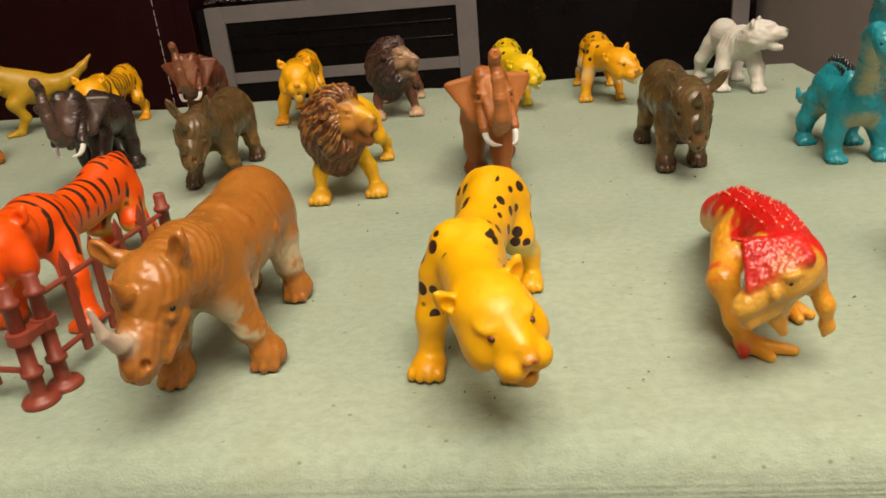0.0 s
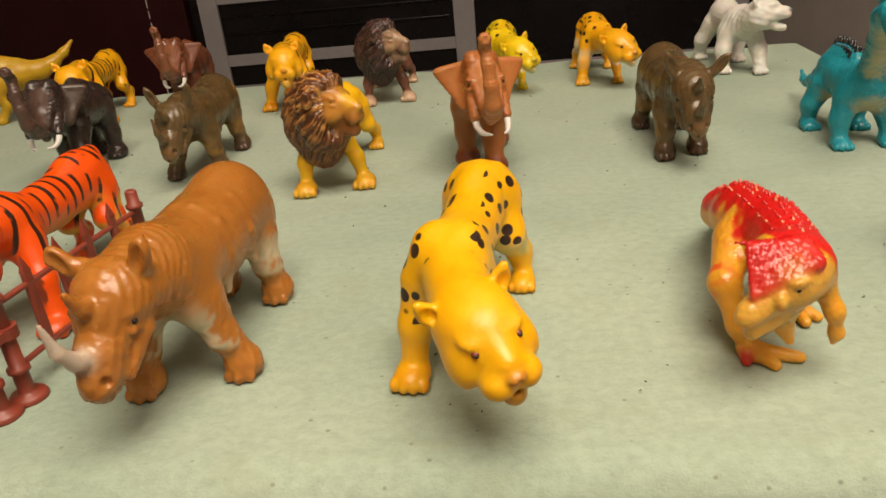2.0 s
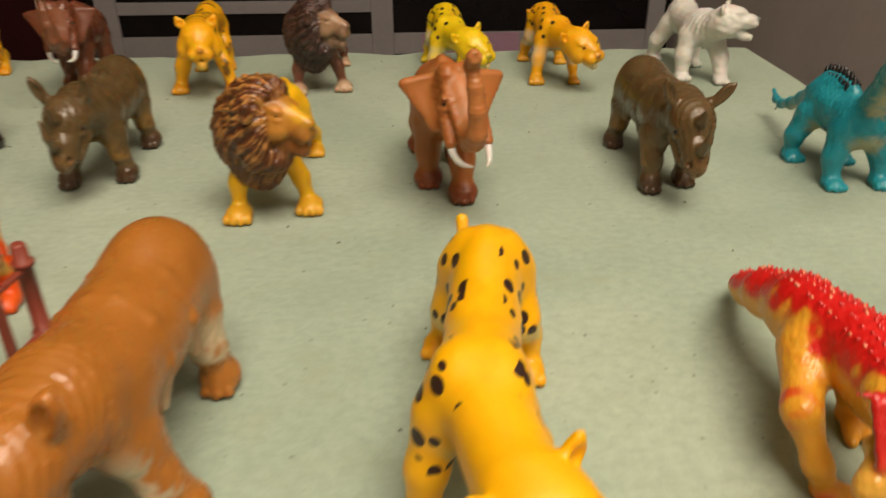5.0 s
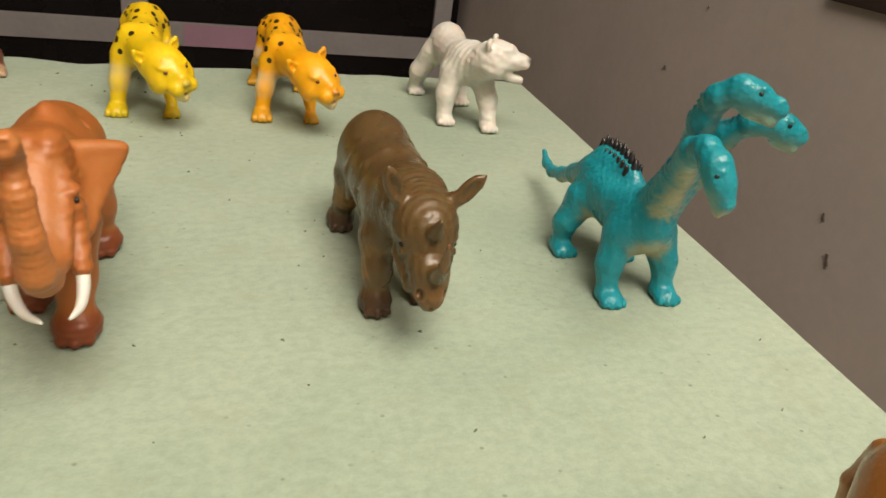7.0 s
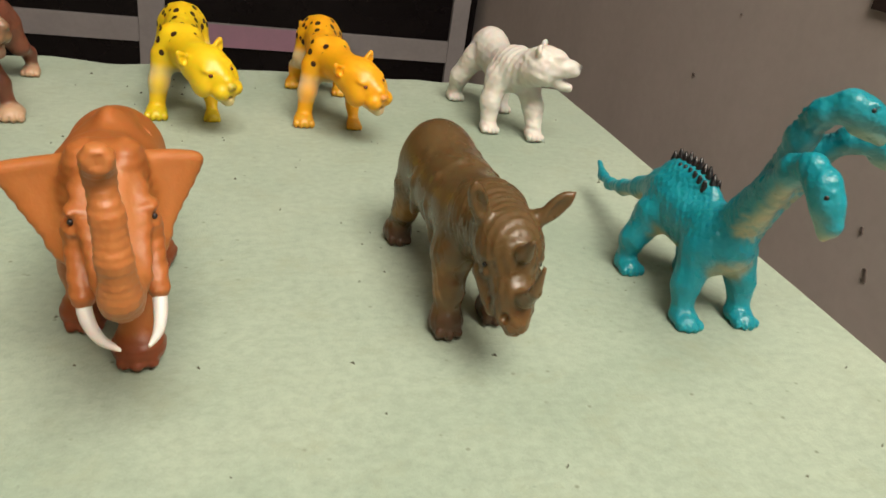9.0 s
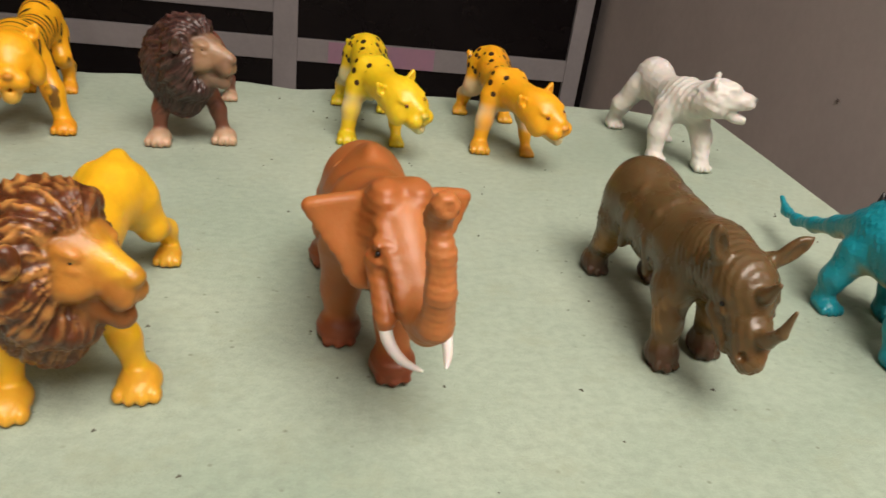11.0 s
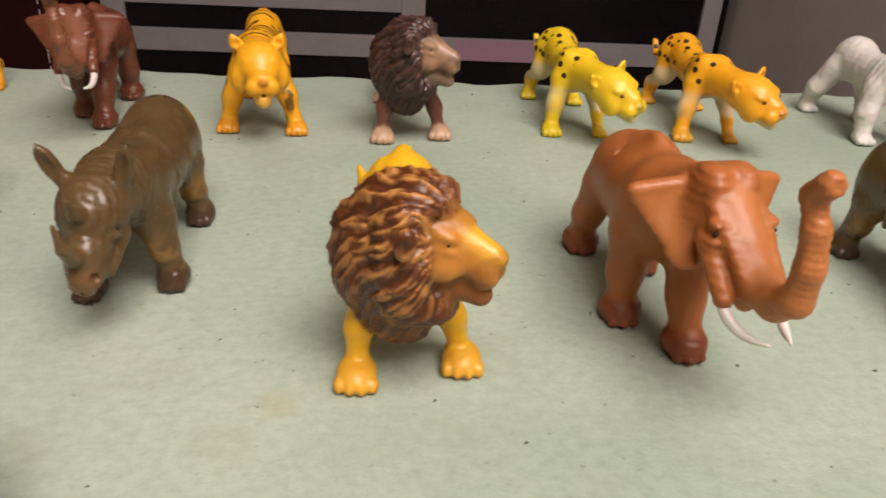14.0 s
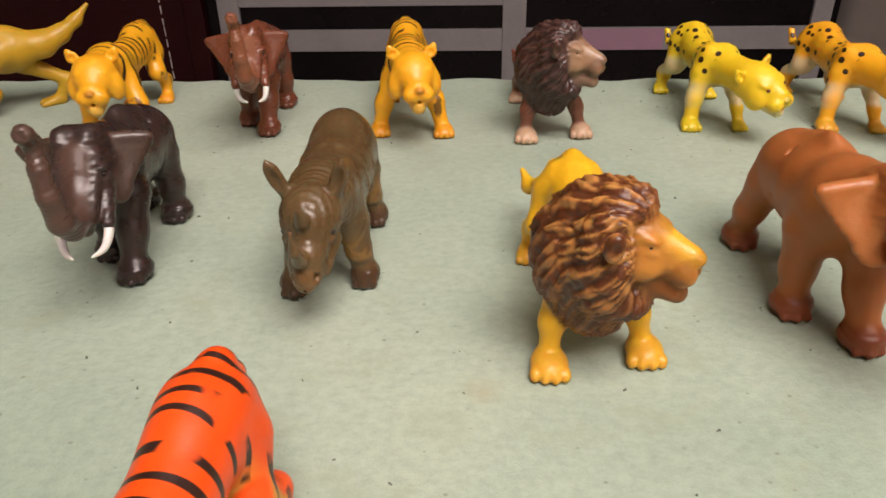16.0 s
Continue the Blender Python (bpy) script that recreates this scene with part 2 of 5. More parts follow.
# ---- sculpting: smooth unions of rounded lumps, turned into one skin ----
def skin(field, origin, h):
    """Vertices and quads of the zero surface of a field on a grid (surface nets)."""
    inside = field < 0
    c = np.zeros(np.array(field.shape) - 1, int)
    for dx in (0, 1):
        for dy in (0, 1):
            for dz in (0, 1):
                c += inside[dx:dx + c.shape[0], dy:dy + c.shape[1], dz:dz + c.shape[2]]
    cells = np.argwhere((c > 0) & (c < 8))
    total, count = np.zeros((len(cells), 3)), np.zeros(len(cells))
    for axis in range(3):
        for a in (0, 1):
            for b in (0, 1):
                p = np.zeros(3, int)
                p[(axis + 1) % 3], p[(axis + 2) % 3] = a, b
                q = p.copy()
                q[axis] = 1
                f0, f1 = field[tuple((cells + p).T)], field[tuple((cells + q).T)]
                cross = (f0 < 0) != (f1 < 0)
                t = np.where(cross, f0 / np.where(cross, f0 - f1, 1), 0)
                total[cross] += p + t[cross, None] * (q - p)
                count += cross
    verts = origin + h * (cells + total / count[:, None])
    index = np.full(c.shape, -1)
    index[tuple(cells.T)] = np.arange(len(cells))
    quads = []
    for axis in range(3):
        lo, hi = [slice(None)] * 3, [slice(None)] * 3
        lo[axis], hi[axis] = slice(0, -1), slice(1, None)
        s0, s1 = inside[tuple(lo)], inside[tuple(hi)]
        at = np.argwhere(s0 != s1)
        u, v = (axis + 1) % 3, (axis + 2) % 3
        at = at[(at[:, u] > 0) & (at[:, v] > 0)]
        flip = ~s0[tuple(at.T)]
        eu, ev = np.eye(3, dtype=int)[u], np.eye(3, dtype=int)[v]
        q = np.stack([index[tuple((at + d).T)] for d in (-eu - ev, -ev, 0 * eu, -eu)], 1)
        q[flip] = q[flip][:, ::-1]
        quads.append(q)
    return verts, np.concatenate(quads)


def normals_of(verts, quads):
    n = np.cross(verts[quads[:, 2]] - verts[quads[:, 0]], verts[quads[:, 3]] - verts[quads[:, 1]])
    out = np.zeros_like(verts)
    for i in range(4):
        np.add.at(out, quads[:, i], n)
    return out / np.maximum(np.linalg.norm(out, axis=1, keepdims=True), 1e-12)


def wobble(p, scale, seed=0):
    """Smooth pseudo-noise, about -1 to 1, of points p."""
    rng = np.random.RandomState(seed)
    out = 0
    for i in range(5):
        d = rng.normal(size=3)
        d *= scale * rng.uniform(0.7, 1.6) / np.linalg.norm(d)
        out = out + np.sin(p @ d + rng.uniform(0, 6.28) + 0.8 * np.sin(p @ rng.normal(size=3) * scale * 0.5))
    return out / 3.0


class Clay:
    """A figure of lumps; x is ahead, y to its left, z up, in millimetres, feet at z = 0."""

    def __init__(self, h=0.72, k=4.0):
        self.h, self.k, self.ops, self.extras, self.shifts, self.made, self.part = h, k, [], [], [], None, "body"
        self.pivot, self.spin = np.zeros(3), np.eye(3)

    def on(self, part):
        """What follows belongs to this part."""
        self.part = part

    def twist(self, pivot=(0, 0, 0), ahead=0, nod=0, roll=0):
        """What follows is turned about a point: to the left, down, and over."""
        self.pivot = np.array(pivot, float)
        self.spin = np.array(Euler((radians(roll), radians(nod), radians(ahead))).to_matrix())

    def at(self, p):
        return self.pivot + self.spin @ (np.array(p, float) - self.pivot)

    def _add(self, fn, lo, hi, colour, k, cut):
        self.ops.append((fn, np.array(lo, float), np.array(hi, float), colour, self.k if k is None else k, cut, self.part))

    def ball(self, c, r, colour, k=None, turn=(0, 0, 0), cut=False):
        c = self.at(c)
        r = np.array(r if isinstance(r, tuple) else (r, r, r), float)
        m = self.spin @ np.array(Euler([radians(a) for a in turn]).to_matrix())

        def fn(p):
            q = (p - c) @ m
            k0 = np.linalg.norm(q / r, axis=-1)
            k1 = np.linalg.norm(q / (r * r), axis=-1)
            return k0 * (k0 - 1) / np.maximum(k1, 1e-9)
        self._add(fn, c - r.max(), c + r.max(), colour, k, cut)

    def cap(self, a, b, r1, r2, colour, k=None, cut=False):
        a, b = self.at(a), self.at(b)
        ab = b - a
        l2 = ab @ ab

        def fn(p):
            t = np.clip((p - a) @ ab / l2, 0, 1)
            return np.linalg.norm(p - a - t[..., None] * ab, axis=-1) - (r1 + t * (r2 - r1))
        r = max(r1, r2)
        self._add(fn, np.minimum(a, b) - r, np.maximum(a, b) + r, colour, k, cut)

    def chain(self, pts, radii, colour, k=None):
        for p, q, r, s in zip(pts, pts[1:], radii, radii[1:]):
            self.cap(p, q, r, s, colour, k)

    def bead(self, c, r, colour, stretch=(1, 1, 1)):
        bm = bmesh.new()
        bmesh.ops.create_icosphere(bm, subdivisions=2, radius=1)
        v = np.array([x.co[:] for x in bm.verts]) * r * np.array(stretch) + self.at(c)
        f = [[x.index for x in y.verts] for y in bm.faces]
        bm.free()
        self.extras.append((v, f, colour, "eye", self.part))

    def horn(self, pts, radii, colour, sides=10, name="horn"):
        """A tapered, bent rod through pts."""
        pts = [self.at(p) for p in pts]
        fine, rad = [], []
        for i in range(len(pts) - 1):
            p0, p1, p2, p3 = pts[max(i - 1, 0)], pts[i], pts[i + 1], pts[min(i + 2, len(pts) - 1)]
            for s in np.arange(0, 1, 0.25):
                fine.append(0.5 * (2 * p1 + (p2 - p0) * s + (2 * p0 - 5 * p1 + 4 * p2 - p3) * s * s + (3 * p1 - p0 - 3 * p2 + p3) * s ** 3))
                rad.append(radii[i] + (radii[i + 1] - radii[i]) * s)
        fine.append(pts[-1])
        rad.append(radii[-1])
        v, f = [], []
        for i, (p, r) in enumerate(zip(fine, rad)):
            d = fine[min(i + 1, len(fine) - 1)] - fine[max(i - 1, 0)]
            d /= np.linalg.norm(d)
            u = np.cross(d, (0.3, 0.9, 0.2))
            u /= np.linalg.norm(u)
            w = np.cross(d, u)
            v += [p + r * (math.cos(a) * u + math.sin(a) * w) for a in np.arange(sides) * 2 * math.pi / sides]
            if i:
                b = (i - 1) * sides
                f += [[b + j, b + (j + 1) % sides, b + sides + (j + 1) % sides, b + sides + j] for j in range(sides)]
        v += [fine[-1] + 0.4 * rad[-1] * (fine[-1] - fine[-2]) / np.linalg.norm(fine[-1] - fine[-2])]
        b = (len(fine) - 1) * sides
        f += [[b + j, b + (j + 1) % sides, b + sides] for j in range(sides)]
        self.extras.append((np.array(v), f, colour, name, self.part))

    def build(self):
        if self.made:
            return self.made
        lo = np.min([o[1] for o in self.ops if not o[5]], axis=0) - 4
        hi = np.max([o[2] for o in self.ops if not o[5]], axis=0) + 4
        n = np.ceil((hi - lo) / self.h).astype(int) + 1
        field = np.full(n, 50.0)
        for fn, a, b, colour, k, cut, _ in self.ops:
            i0 = np.maximum(np.floor((a - 7 - lo) / self.h).astype(int), 0)
            i1 = np.minimum(np.ceil((b + 7 - lo) / self.h).astype(int), n)
            box = tuple(slice(x, y) for x, y in zip(i0, i1))
            g = np.stack(np.meshgrid(*[lo[i] + self.h * np.arange(i0[i], i1[i]) for i in range(3)], indexing="ij"), -1)
            d, f = fn(g), field[box]
            if cut:
                d = -d
                w = np.maximum(k - np.abs(f - d), 0) / k
                field[box] = np.maximum(f, d) + w * w * k / 4
            else:
                w = np.maximum(k - np.abs(f - d), 0) / k
                field[box] = np.minimum(f, d) - w * w * k / 4
        verts, quads = skin(field, lo, self.h)
        nrm = normals_of(verts, quads)
        solid = [o for o in self.ops if not o[5]]
        names = [o[3] for o in solid]
        dist = np.stack([o[0](verts) for o in solid], 1)
        tags = list(dict.fromkeys(o[6] for o in solid))
        near = np.stack([dist[:, [i for i, o in enumerate(solid) if o[6] == t]].min(1) for t in tags], 1)
        owner = near.argmin(1)
        weight = np.exp(-np.clip(dist, -3, 20) / 0.6)
        weight /= weight.sum(1, keepdims=True)
        for shift in self.shifts:
            verts = verts + nrm * shift(verts, nrm, names, weight)[:, None]
        verts[:, 2] = np.maximum(verts[:, 2], 0.0)
        self.made = verts, quads, normals_of(verts, quads), names, weight, tags, owner
        return self.made

    def cast(self, name, material, palette, mask=None, finish=None):
        """The figure in one palette (a colour for each lump's name): an Empty with a mesh for each part, the small ones under the part that bears them."""
        verts, quads, nrm, names, weight, tags, owner = self.build()
        col = weight @ np.array([palette[c] for c in names], float)
        if finish:
            col = finish(verts, nrm, col)
        rgba = np.c_[np.clip(col, 0, 1), mask(verts, nrm) if mask else np.zeros(len(verts))]
        root = new(name)
        root.empty_display_size = 0.01
        made = {}
        face_owner = owner[quads[:, 0]]
        for i, tag in enumerate(tags):
            q = quads[face_owner == i]
            if not len(q):
                continue
            used, flat = np.unique(q, return_inverse=True)
            made[tag] = self.piece(tag.split("/")[0], verts[used], flat.reshape(q.shape).tolist(), rgba[used], material, root, nrm[used])
        for v, f, colour, kind, tag in self.extras:
            self.piece(kind, v, f, np.tile([*palette[colour], 0.0], (len(v), 1)), material, made[tag])
        return root

    def piece(self, name, verts, faces, rgba, material, parent, normals=None):
        me = bpy.data.meshes.new(name)
        me.from_pydata((verts * 0.001).tolist(), [], faces)
        att = me.color_attributes.new("paint", "FLOAT_COLOR", "POINT")
        att.data.foreach_set("color", rgba.astype(np.float32).ravel())
        me.polygons.foreach_set("use_smooth", np.ones(len(me.polygons), bool))
        me.materials.append(material)
        me.update()
        if normals is not None:
            me.normals_split_custom_set_from_vertices(normals.tolist())
        ob = new(name, me)
        ob.parent = parent
        return ob


def stand(ob, x, y, heading, label, category, scale=1.0, group="toy animals on the cloth"):
    ob.matrix_basis = pose(x, y, 0, 0, 0, heading) @ Matrix.Diagonal((scale, scale, scale, 1))
    return tagged(ob, label, category, group)


def smooth(x, a, b):
    t = np.clip((x - a) / (b - a), 0, 1)
    return t * t * (3 - 2 * t)


def toward(col, other, w):
    return col + (np.array(other) - col) * np.clip(w, 0, 1)[:, None]


# ---- the moulds ----
def paw(c, x, y, r, colour, long=1.3):
    """A rounded paw with four toes; its front lies near x."""
    x -= r * 0.75
    c.ball((x, y, r * 0.55), (r * long, r * 1.0, r * 0.72), colour, 2)
    for d in (-0.78, -0.27, 0.27, 0.78):
        c.ball((x + r * (long - 0.30 - 0.3 * abs(d)), y + d * r, r * 0.40), (r * 0.5, r * 0.31, r * 0.42), colour, 0.5)


def turned(at, degrees):
    """A frame for a turned head: ahead, to the left, and height, from the point it turns about."""
    ca, sa = math.cos(radians(degrees)), math.sin(radians(degrees))
    return lambda f, l, z: (at[0] + f * ca - l * sa, at[1] + f * sa + l * ca, z)


def mould_leopard():
    c = Clay()
    b = "coat"
    c.ball((-30, 0, 36.4), (16.5, 10, 12.6), b)
    c.ball((-6, 0, 33.5), (22, 10.2, 10.5), b, 8)
    c.ball((18, 0, 34), (15, 11, 12.5), b, 8)
    for s in (1, -1):
        c.ball((-36, 6 * s, 35), (10, 5, 11), b)
        c.ball((24, 7.5 * s, 35), (7, 4, 11), b)
        c.ball((22, 5 * s, 43), (7, 3.5, 4), b, 3)
    c.on("head")
    c.cap((24, 0, 37), (50, 8.5, 36), 9.4, 9.2, b, 6)
    c.twist((51.5, 9.5, 35.6), 34, 3, 12)
    c.ball((58, 9.5, 34.5), (12, 11.4, 10), "head", 5)
    c.ball((57, 9.5, 39.5), (9, 8, 4.5), "head", 4)
    c.cap((64, 9.5, 33), (70, 9.5, 30.5), 8.0, 6.4, "head", 4)
    c.cap((62, 9.5, 39), (73.5, 9.5, 33.6), 3.2, 2.4, "head", 2.5)
    for s in (1, -1):
        c.ball((72.5, 9.5 + 3.6 * s, 28.6), (4.6, 4.4, 4.2), "head", 1.4)
        c.ball((63, 9.5 + 8.2 * s, 30), (6, 4, 6), "head", 3)
        c.ball((66.5, 9.5 + 5.6 * s, 39), (2.8, 2.8, 0.9), "head", 1.6, (0, 18, 0))
        c.bead((69.0, 9.5 + 5.7 * s, 36.5), 1.25, "iris", (1, 1, 0.85))
        c.bead((69.95, 9.5 + 5.9 * s, 36.5), 0.58, "eye")
        c.ball((53.5, 9.5 + 10.2 * s, 41.5), (1.8, 3.0, 3.6), "head", 1.6, (-30 * s, 0, 0))
        c.ball((53.6, 9.5 + 11.6 * s, 44.2), (1.3, 1.6, 2.4), "head", 1.4, (-26 * s, 0, 0))
        c.ball((55.2, 9.5 + 10.4 * s, 41.9), (1.2, 1.8, 2.5), "head", 0.7, (-30 * s, 0, 0), cut=True)
    c.ball((77, 9.5, 31.2), (1.7, 2.5, 1.5), "nose", 0.9)
    c.ball((78.2, 9.5, 30.0), (0.8, 0.5, 1.3), "nose", 0.5, cut=True)
    c.cap((62, 9.5, 26), (71.5, 9.5, 22.6), 4.8, 3.3, "jaw", 2.5)
    c.cap((69, 9.5, 25.4), (79, 9.5, 24.2), 0.9, 1.2, "jaw", 0.8, cut=True)
    c.twist()
    c.on("leg/1")
    c.chain([(26, -8.5, 31), (29, -11.2, 18), (30.5, -12.4, 6)], [6.6, 4.6, 4.1], b)
    paw(c, 37.5, -12.8, 5.6, "paws")
    c.on("leg/2")
    c.chain([(24, 8, 30), (21, 13, 20), (26, 15, 11), (30, 15.5, 4)], [6, 4, 3.2, 3.0], b, 3)
    paw(c, 37, 15.5, 4.2, "paws")
    c.on("leg/3")
    c.chain([(-35, -6, 33), (-31, -9.5, 22), (-44, -12.5, 13), (-43, -14, 5)], [8.4, 5.4, 3.6, 3.4], b, 6)
    paw(c, -37, -15, 4.8, "paws")
    c.on("leg/4")
    c.chain([(-35, 6, 33), (-28, 9.5, 22), (-35, 12.5, 13), (-33, 14, 5)], [8.4, 5.6, 3.7, 3.4], b, 6)
    paw(c, -26, 14, 4.8, "paws")
    c.on("tail")
    c.chain([(-42, 0, 41), (-50, -2, 37), (-55, -6, 30), (-61, -8, 29), (-65, -9, 36)], [4.0, 2.4, 2.0, 1.9, 2.1], b, 3)
    return c


def mould_tiger():
    c = Clay()
    b = "coat"
    c.ball((-28, 0, 41), (17, 10.5, 13), b)
    c.ball((-2, 0, 38), (24, 10, 11), b, 8)
    c.ball((24, 0, 39), (14, 11.5, 13.5), b, 8)
    for s in (1, -1):
        c.ball((-33, 5.6 * s, 38), (10, 4.8, 12), b)
        c.ball((27, 8 * s, 36), (7, 4.5, 12), b)
    c.ball((-40, 0, 48), (6, 3.5, 4), b, 4)
    c.on("head")
    c.cap((30, 0, 43), (51, 2, 43), 10.5, 9.8, b, 6)
    h = turned((51, 2), 8)
    c.ball(h(6, 0, 42.5), (11.5, 12, 11.5), "head", 5)
    c.cap(h(11, 0, 40), h(18, 0, 36.8), 8.0, 6.6, "head", 4)
    for s in (1, -1):
        c.ball(h(20.5, 3.8 * s, 35), (4.6, 4.8, 4.6), "head", 1.6)
        c.ball(h(7, 10.5 * s, 36.5), (5.5, 4.4, 7.5), "head", 3)
        c.ball(h(1, 10.5 * s, 52.5), (1.9, 3.6, 3.4), "head", 1.8, (-20 * s, 0, 0))
        c.ball(h(2.8, 10.5 * s, 52.8), (1.2, 2.1, 2.1), "head", 0.8, (-20 * s, 0, 0), cut=True)
        c.ball(h(1, 12.0 * s, 55.2), (1.3, 1.8, 2.2), "head", 1.3, (-20 * s, 0, 0))
        c.ball(h(13, 5.4 * s, 46), (2.6, 3.0, 1.7), "head", 1.5)
        c.bead(h(15.6, 5.8 * s, 43.6), 0.94, "eye")
    c.ball(h(24.8, 0, 38.2), (1.6, 2.4, 1.5), "nose", 1.2)
    c.cap(h(10, 0, 31), h(19, 0, 28), 5.6, 4.2, "jaw", 3)
    c.cap(h(15, 0, 31.8), h(26, 0, 31.0), 0.8, 1.1, "jaw", 0.9, cut=True)
    c.on("leg/1")
    c.chain([(28, -9, 33), (31, -15, 18), (32, -17.5, 6)], [7, 4.8, 4.2], b)
    paw(c, 39, -18, 5.8, "paws")
    c.on("leg/2")
    c.chain([(28, 9, 33), (34, 15, 20), (37, 18.5, 6)], [7, 4.8, 4.2], b)
    paw(c, 44, 19.5, 5.8, "paws")
    c.on("leg/3")
    c.chain([(-33, -6, 34), (-25, -9.5, 21), (-36, -11, 13), (-33, -11.5, 5)], [7.4, 4.9, 3.7, 3.5], b)
    paw(c, -26, -11.5, 4.9, "paws")
    c.on("leg/4")
    c.chain([(-33, 6, 34), (-26, 9, 22), (-37, 10, 14), (-34, 10.5, 5)], [7.4, 4.9, 3.7, 3.5], b)
    paw(c, -27, 10.5, 4.9, "paws")
    c.on("tail")
    c.chain([(-41, 0, 49), (-48, 0, 41), (-50, 1, 27), (-48, 2, 16), (-44, 5, 13)], [3.6, 2.6, 2.4, 2.4, 2.4], b, 3)
    return c


def mane_locks(v):
    """How far each point lies up on a pointed lock of hair, and how deep the locks are there; they run back from the face like loose shingles."""
    p = v - np.array([43, 9, 47])
    face, l = 0.47 * p[:, 0] + 0.883 * p[:, 1], -0.883 * p[:, 0] + 0.47 * p[:, 1]
    f, z = 0.5 * face + 0.866 * p[:, 2], 0.5 * p[:, 2] - 0.866 * face
    a = np.arctan2(z, l) / (2 * math.pi) + 0.018 * wobble(v, 0.16, 3) + 0.007 * wobble(v, 0.5, 13)
    s = np.arctan2(np.hypot(l, z), f) * 3.1 + 0.35 * wobble(v, 0.12, 5)
    best = np.zeros(len(v))
    for count, shift in ((15, 0.0), (21, 0.37)):
        u = a * count + shift + 0.35 * s
        col = np.floor(u)
        t = s + np.mod(np.sin(col * 12.9898 + count) * 43758.5, 1.0) * 1.7
        along = t - np.floor(t)
        across = np.abs(2 * (u - col) - 1)
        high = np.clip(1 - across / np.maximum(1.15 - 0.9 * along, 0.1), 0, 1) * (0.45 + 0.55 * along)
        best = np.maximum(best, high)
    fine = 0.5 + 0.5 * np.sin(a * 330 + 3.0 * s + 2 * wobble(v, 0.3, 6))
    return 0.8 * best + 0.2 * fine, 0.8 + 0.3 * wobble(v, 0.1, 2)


def mould_lion():
    c = Clay()
    b = "coat"
    c.ball((-33, 1, 34), (15, 11, 12), b)
    c.ball((-8, 0, 33), (24, 10, 10.5), b, 8)
    c.ball((18, 0, 34), (14, 12, 12.5), b, 8)
    for s in (1, -1):
        c.ball((-36, 7 * s, 31), (9.5, 5, 11), b)
    c.ball((-42, 1, 43), (5, 3, 3), b, 4)
    c.on("mane")
    c.ball((33, -1, 42.5), (14.5, 19.2, 22.5), "mane", 5, (0, -8, 0))
    c.ball((23, 0, 40.5), (12, 15, 19), "mane", 5)
    c.ball((36, 0, 25), (9, 10.5, 9.5), "mane", 5)
    c.ball((33, 1, 59), (11, 12, 7), "mane", 4)
    h = turned((38, 4), 62)
    c.ball(h(2, 0, 61.5), (9.0, 10.5, 5.4), "mane", 3, (0, 0, 62))
    c.cap(h(0, -2, 63), h(6.5, 2, 66.2), 4.6, 2.0, "mane", 3)
    c.ball(h(0, -9.5, 45.5), (9, 7, 18.5), "mane", 3, (0, 0, 62))
    c.ball(h(1, 9, 49), (7, 5, 15), "mane", 3, (0, 0, 62))
    c.ball(h(5, -2, 33), (9, 9, 7), "mane", 3, (0, 0, 62))
    c.on("head")
    c.ball(h(6, 0, 50), (9.5, 9.5, 11), "head", 2.5, (0, 0, 62))
    c.cap(h(9, 0, 51), h(19.5, 0, 46.5), 7.0, 5.0, "head", 4)
    c.cap(h(8, 0, 56), h(22.3, 0, 50.2), 3.8, 3.1, "snout", 3)
    for s in (1, -1):
        c.ball(h(21.3, 2.4 * s, 45.0), (3.8, 3.0, 3.8), "head", 1.6, (0, 0, 62))
        c.ball(h(11, 6.3 * s, 55.9), (3.6, 1.7, 1.2), "head", 2.0, (0, 18, 62))
        c.ball(h(12, 6.9 * s, 51.8), (2.6, 1.2, 0.8), "head", 1.2, (0, 10, 62))
        c.ball(h(10, 6.4 * s, 46), (5, 3.0, 3.6), "head", 3, (0, 0, 62))
        c.bead(h(12.4, 6.9 * s, 53.7), 0.78, "eye")
    c.ball(h(24.6, 0, 49.6), (1.8, 2.6, 1.8), "snout", 1.2, (0, 0, 62))
    c.cap(h(8, 0, 40), h(19.5, 0, 37.6), 4.8, 3.4, "chin", 3)
    c.cap(h(14, 0, 42), h(28, 0, 41.2), 0.8, 1.2, "chin", 0.9, cut=True)
    c.on("ear/1")
    c.ball((56, 0.6, 56.6), (3.0, 3.0, 4.8), "ear", 0.8, (0, 12, 30))
    c.ball((59.4, 0.9, 57.0), (2.0, 1.6, 3.0), "ear", 0.6, (0, 12, 30), cut=True)
    c.on("ear/2")
    c.ball(h(2, 12.5, 59), (3.0, 2.2, 4.2), "ear", 1.0, (0, 0, 80))
    c.on("leg/1")
    c.chain([(29, -9, 29), (33, -12, 17), (34, -12.5, 6)], [5.4, 3.7, 3.4], b)
    paw(c, 42, -12.5, 6.2, "paws")
    c.on("leg/2")
    c.chain([(25, 10, 29), (27, 16, 17), (27, 18.5, 6)], [5.4, 3.7, 3.4], b)
    paw(c, 34, 19.5, 6.2, "paws")
    c.on("leg/3")
    c.chain([(-35, -8, 30), (-30, -12, 19), (-42, -14, 12), (-40, -15, 5)], [7.5, 4.6, 3.3, 3.2], b)
    paw(c, -32, -15.5, 4.8, "paws")
    c.on("leg/4")
    c.chain([(-36, 8, 30), (-38, 12, 19), (-51, 14, 12), (-52, 15, 5)], [7.5, 4.6, 3.3, 3.2], b)
    paw(c, -44, 15, 4.8, "paws")
    c.on("tail")
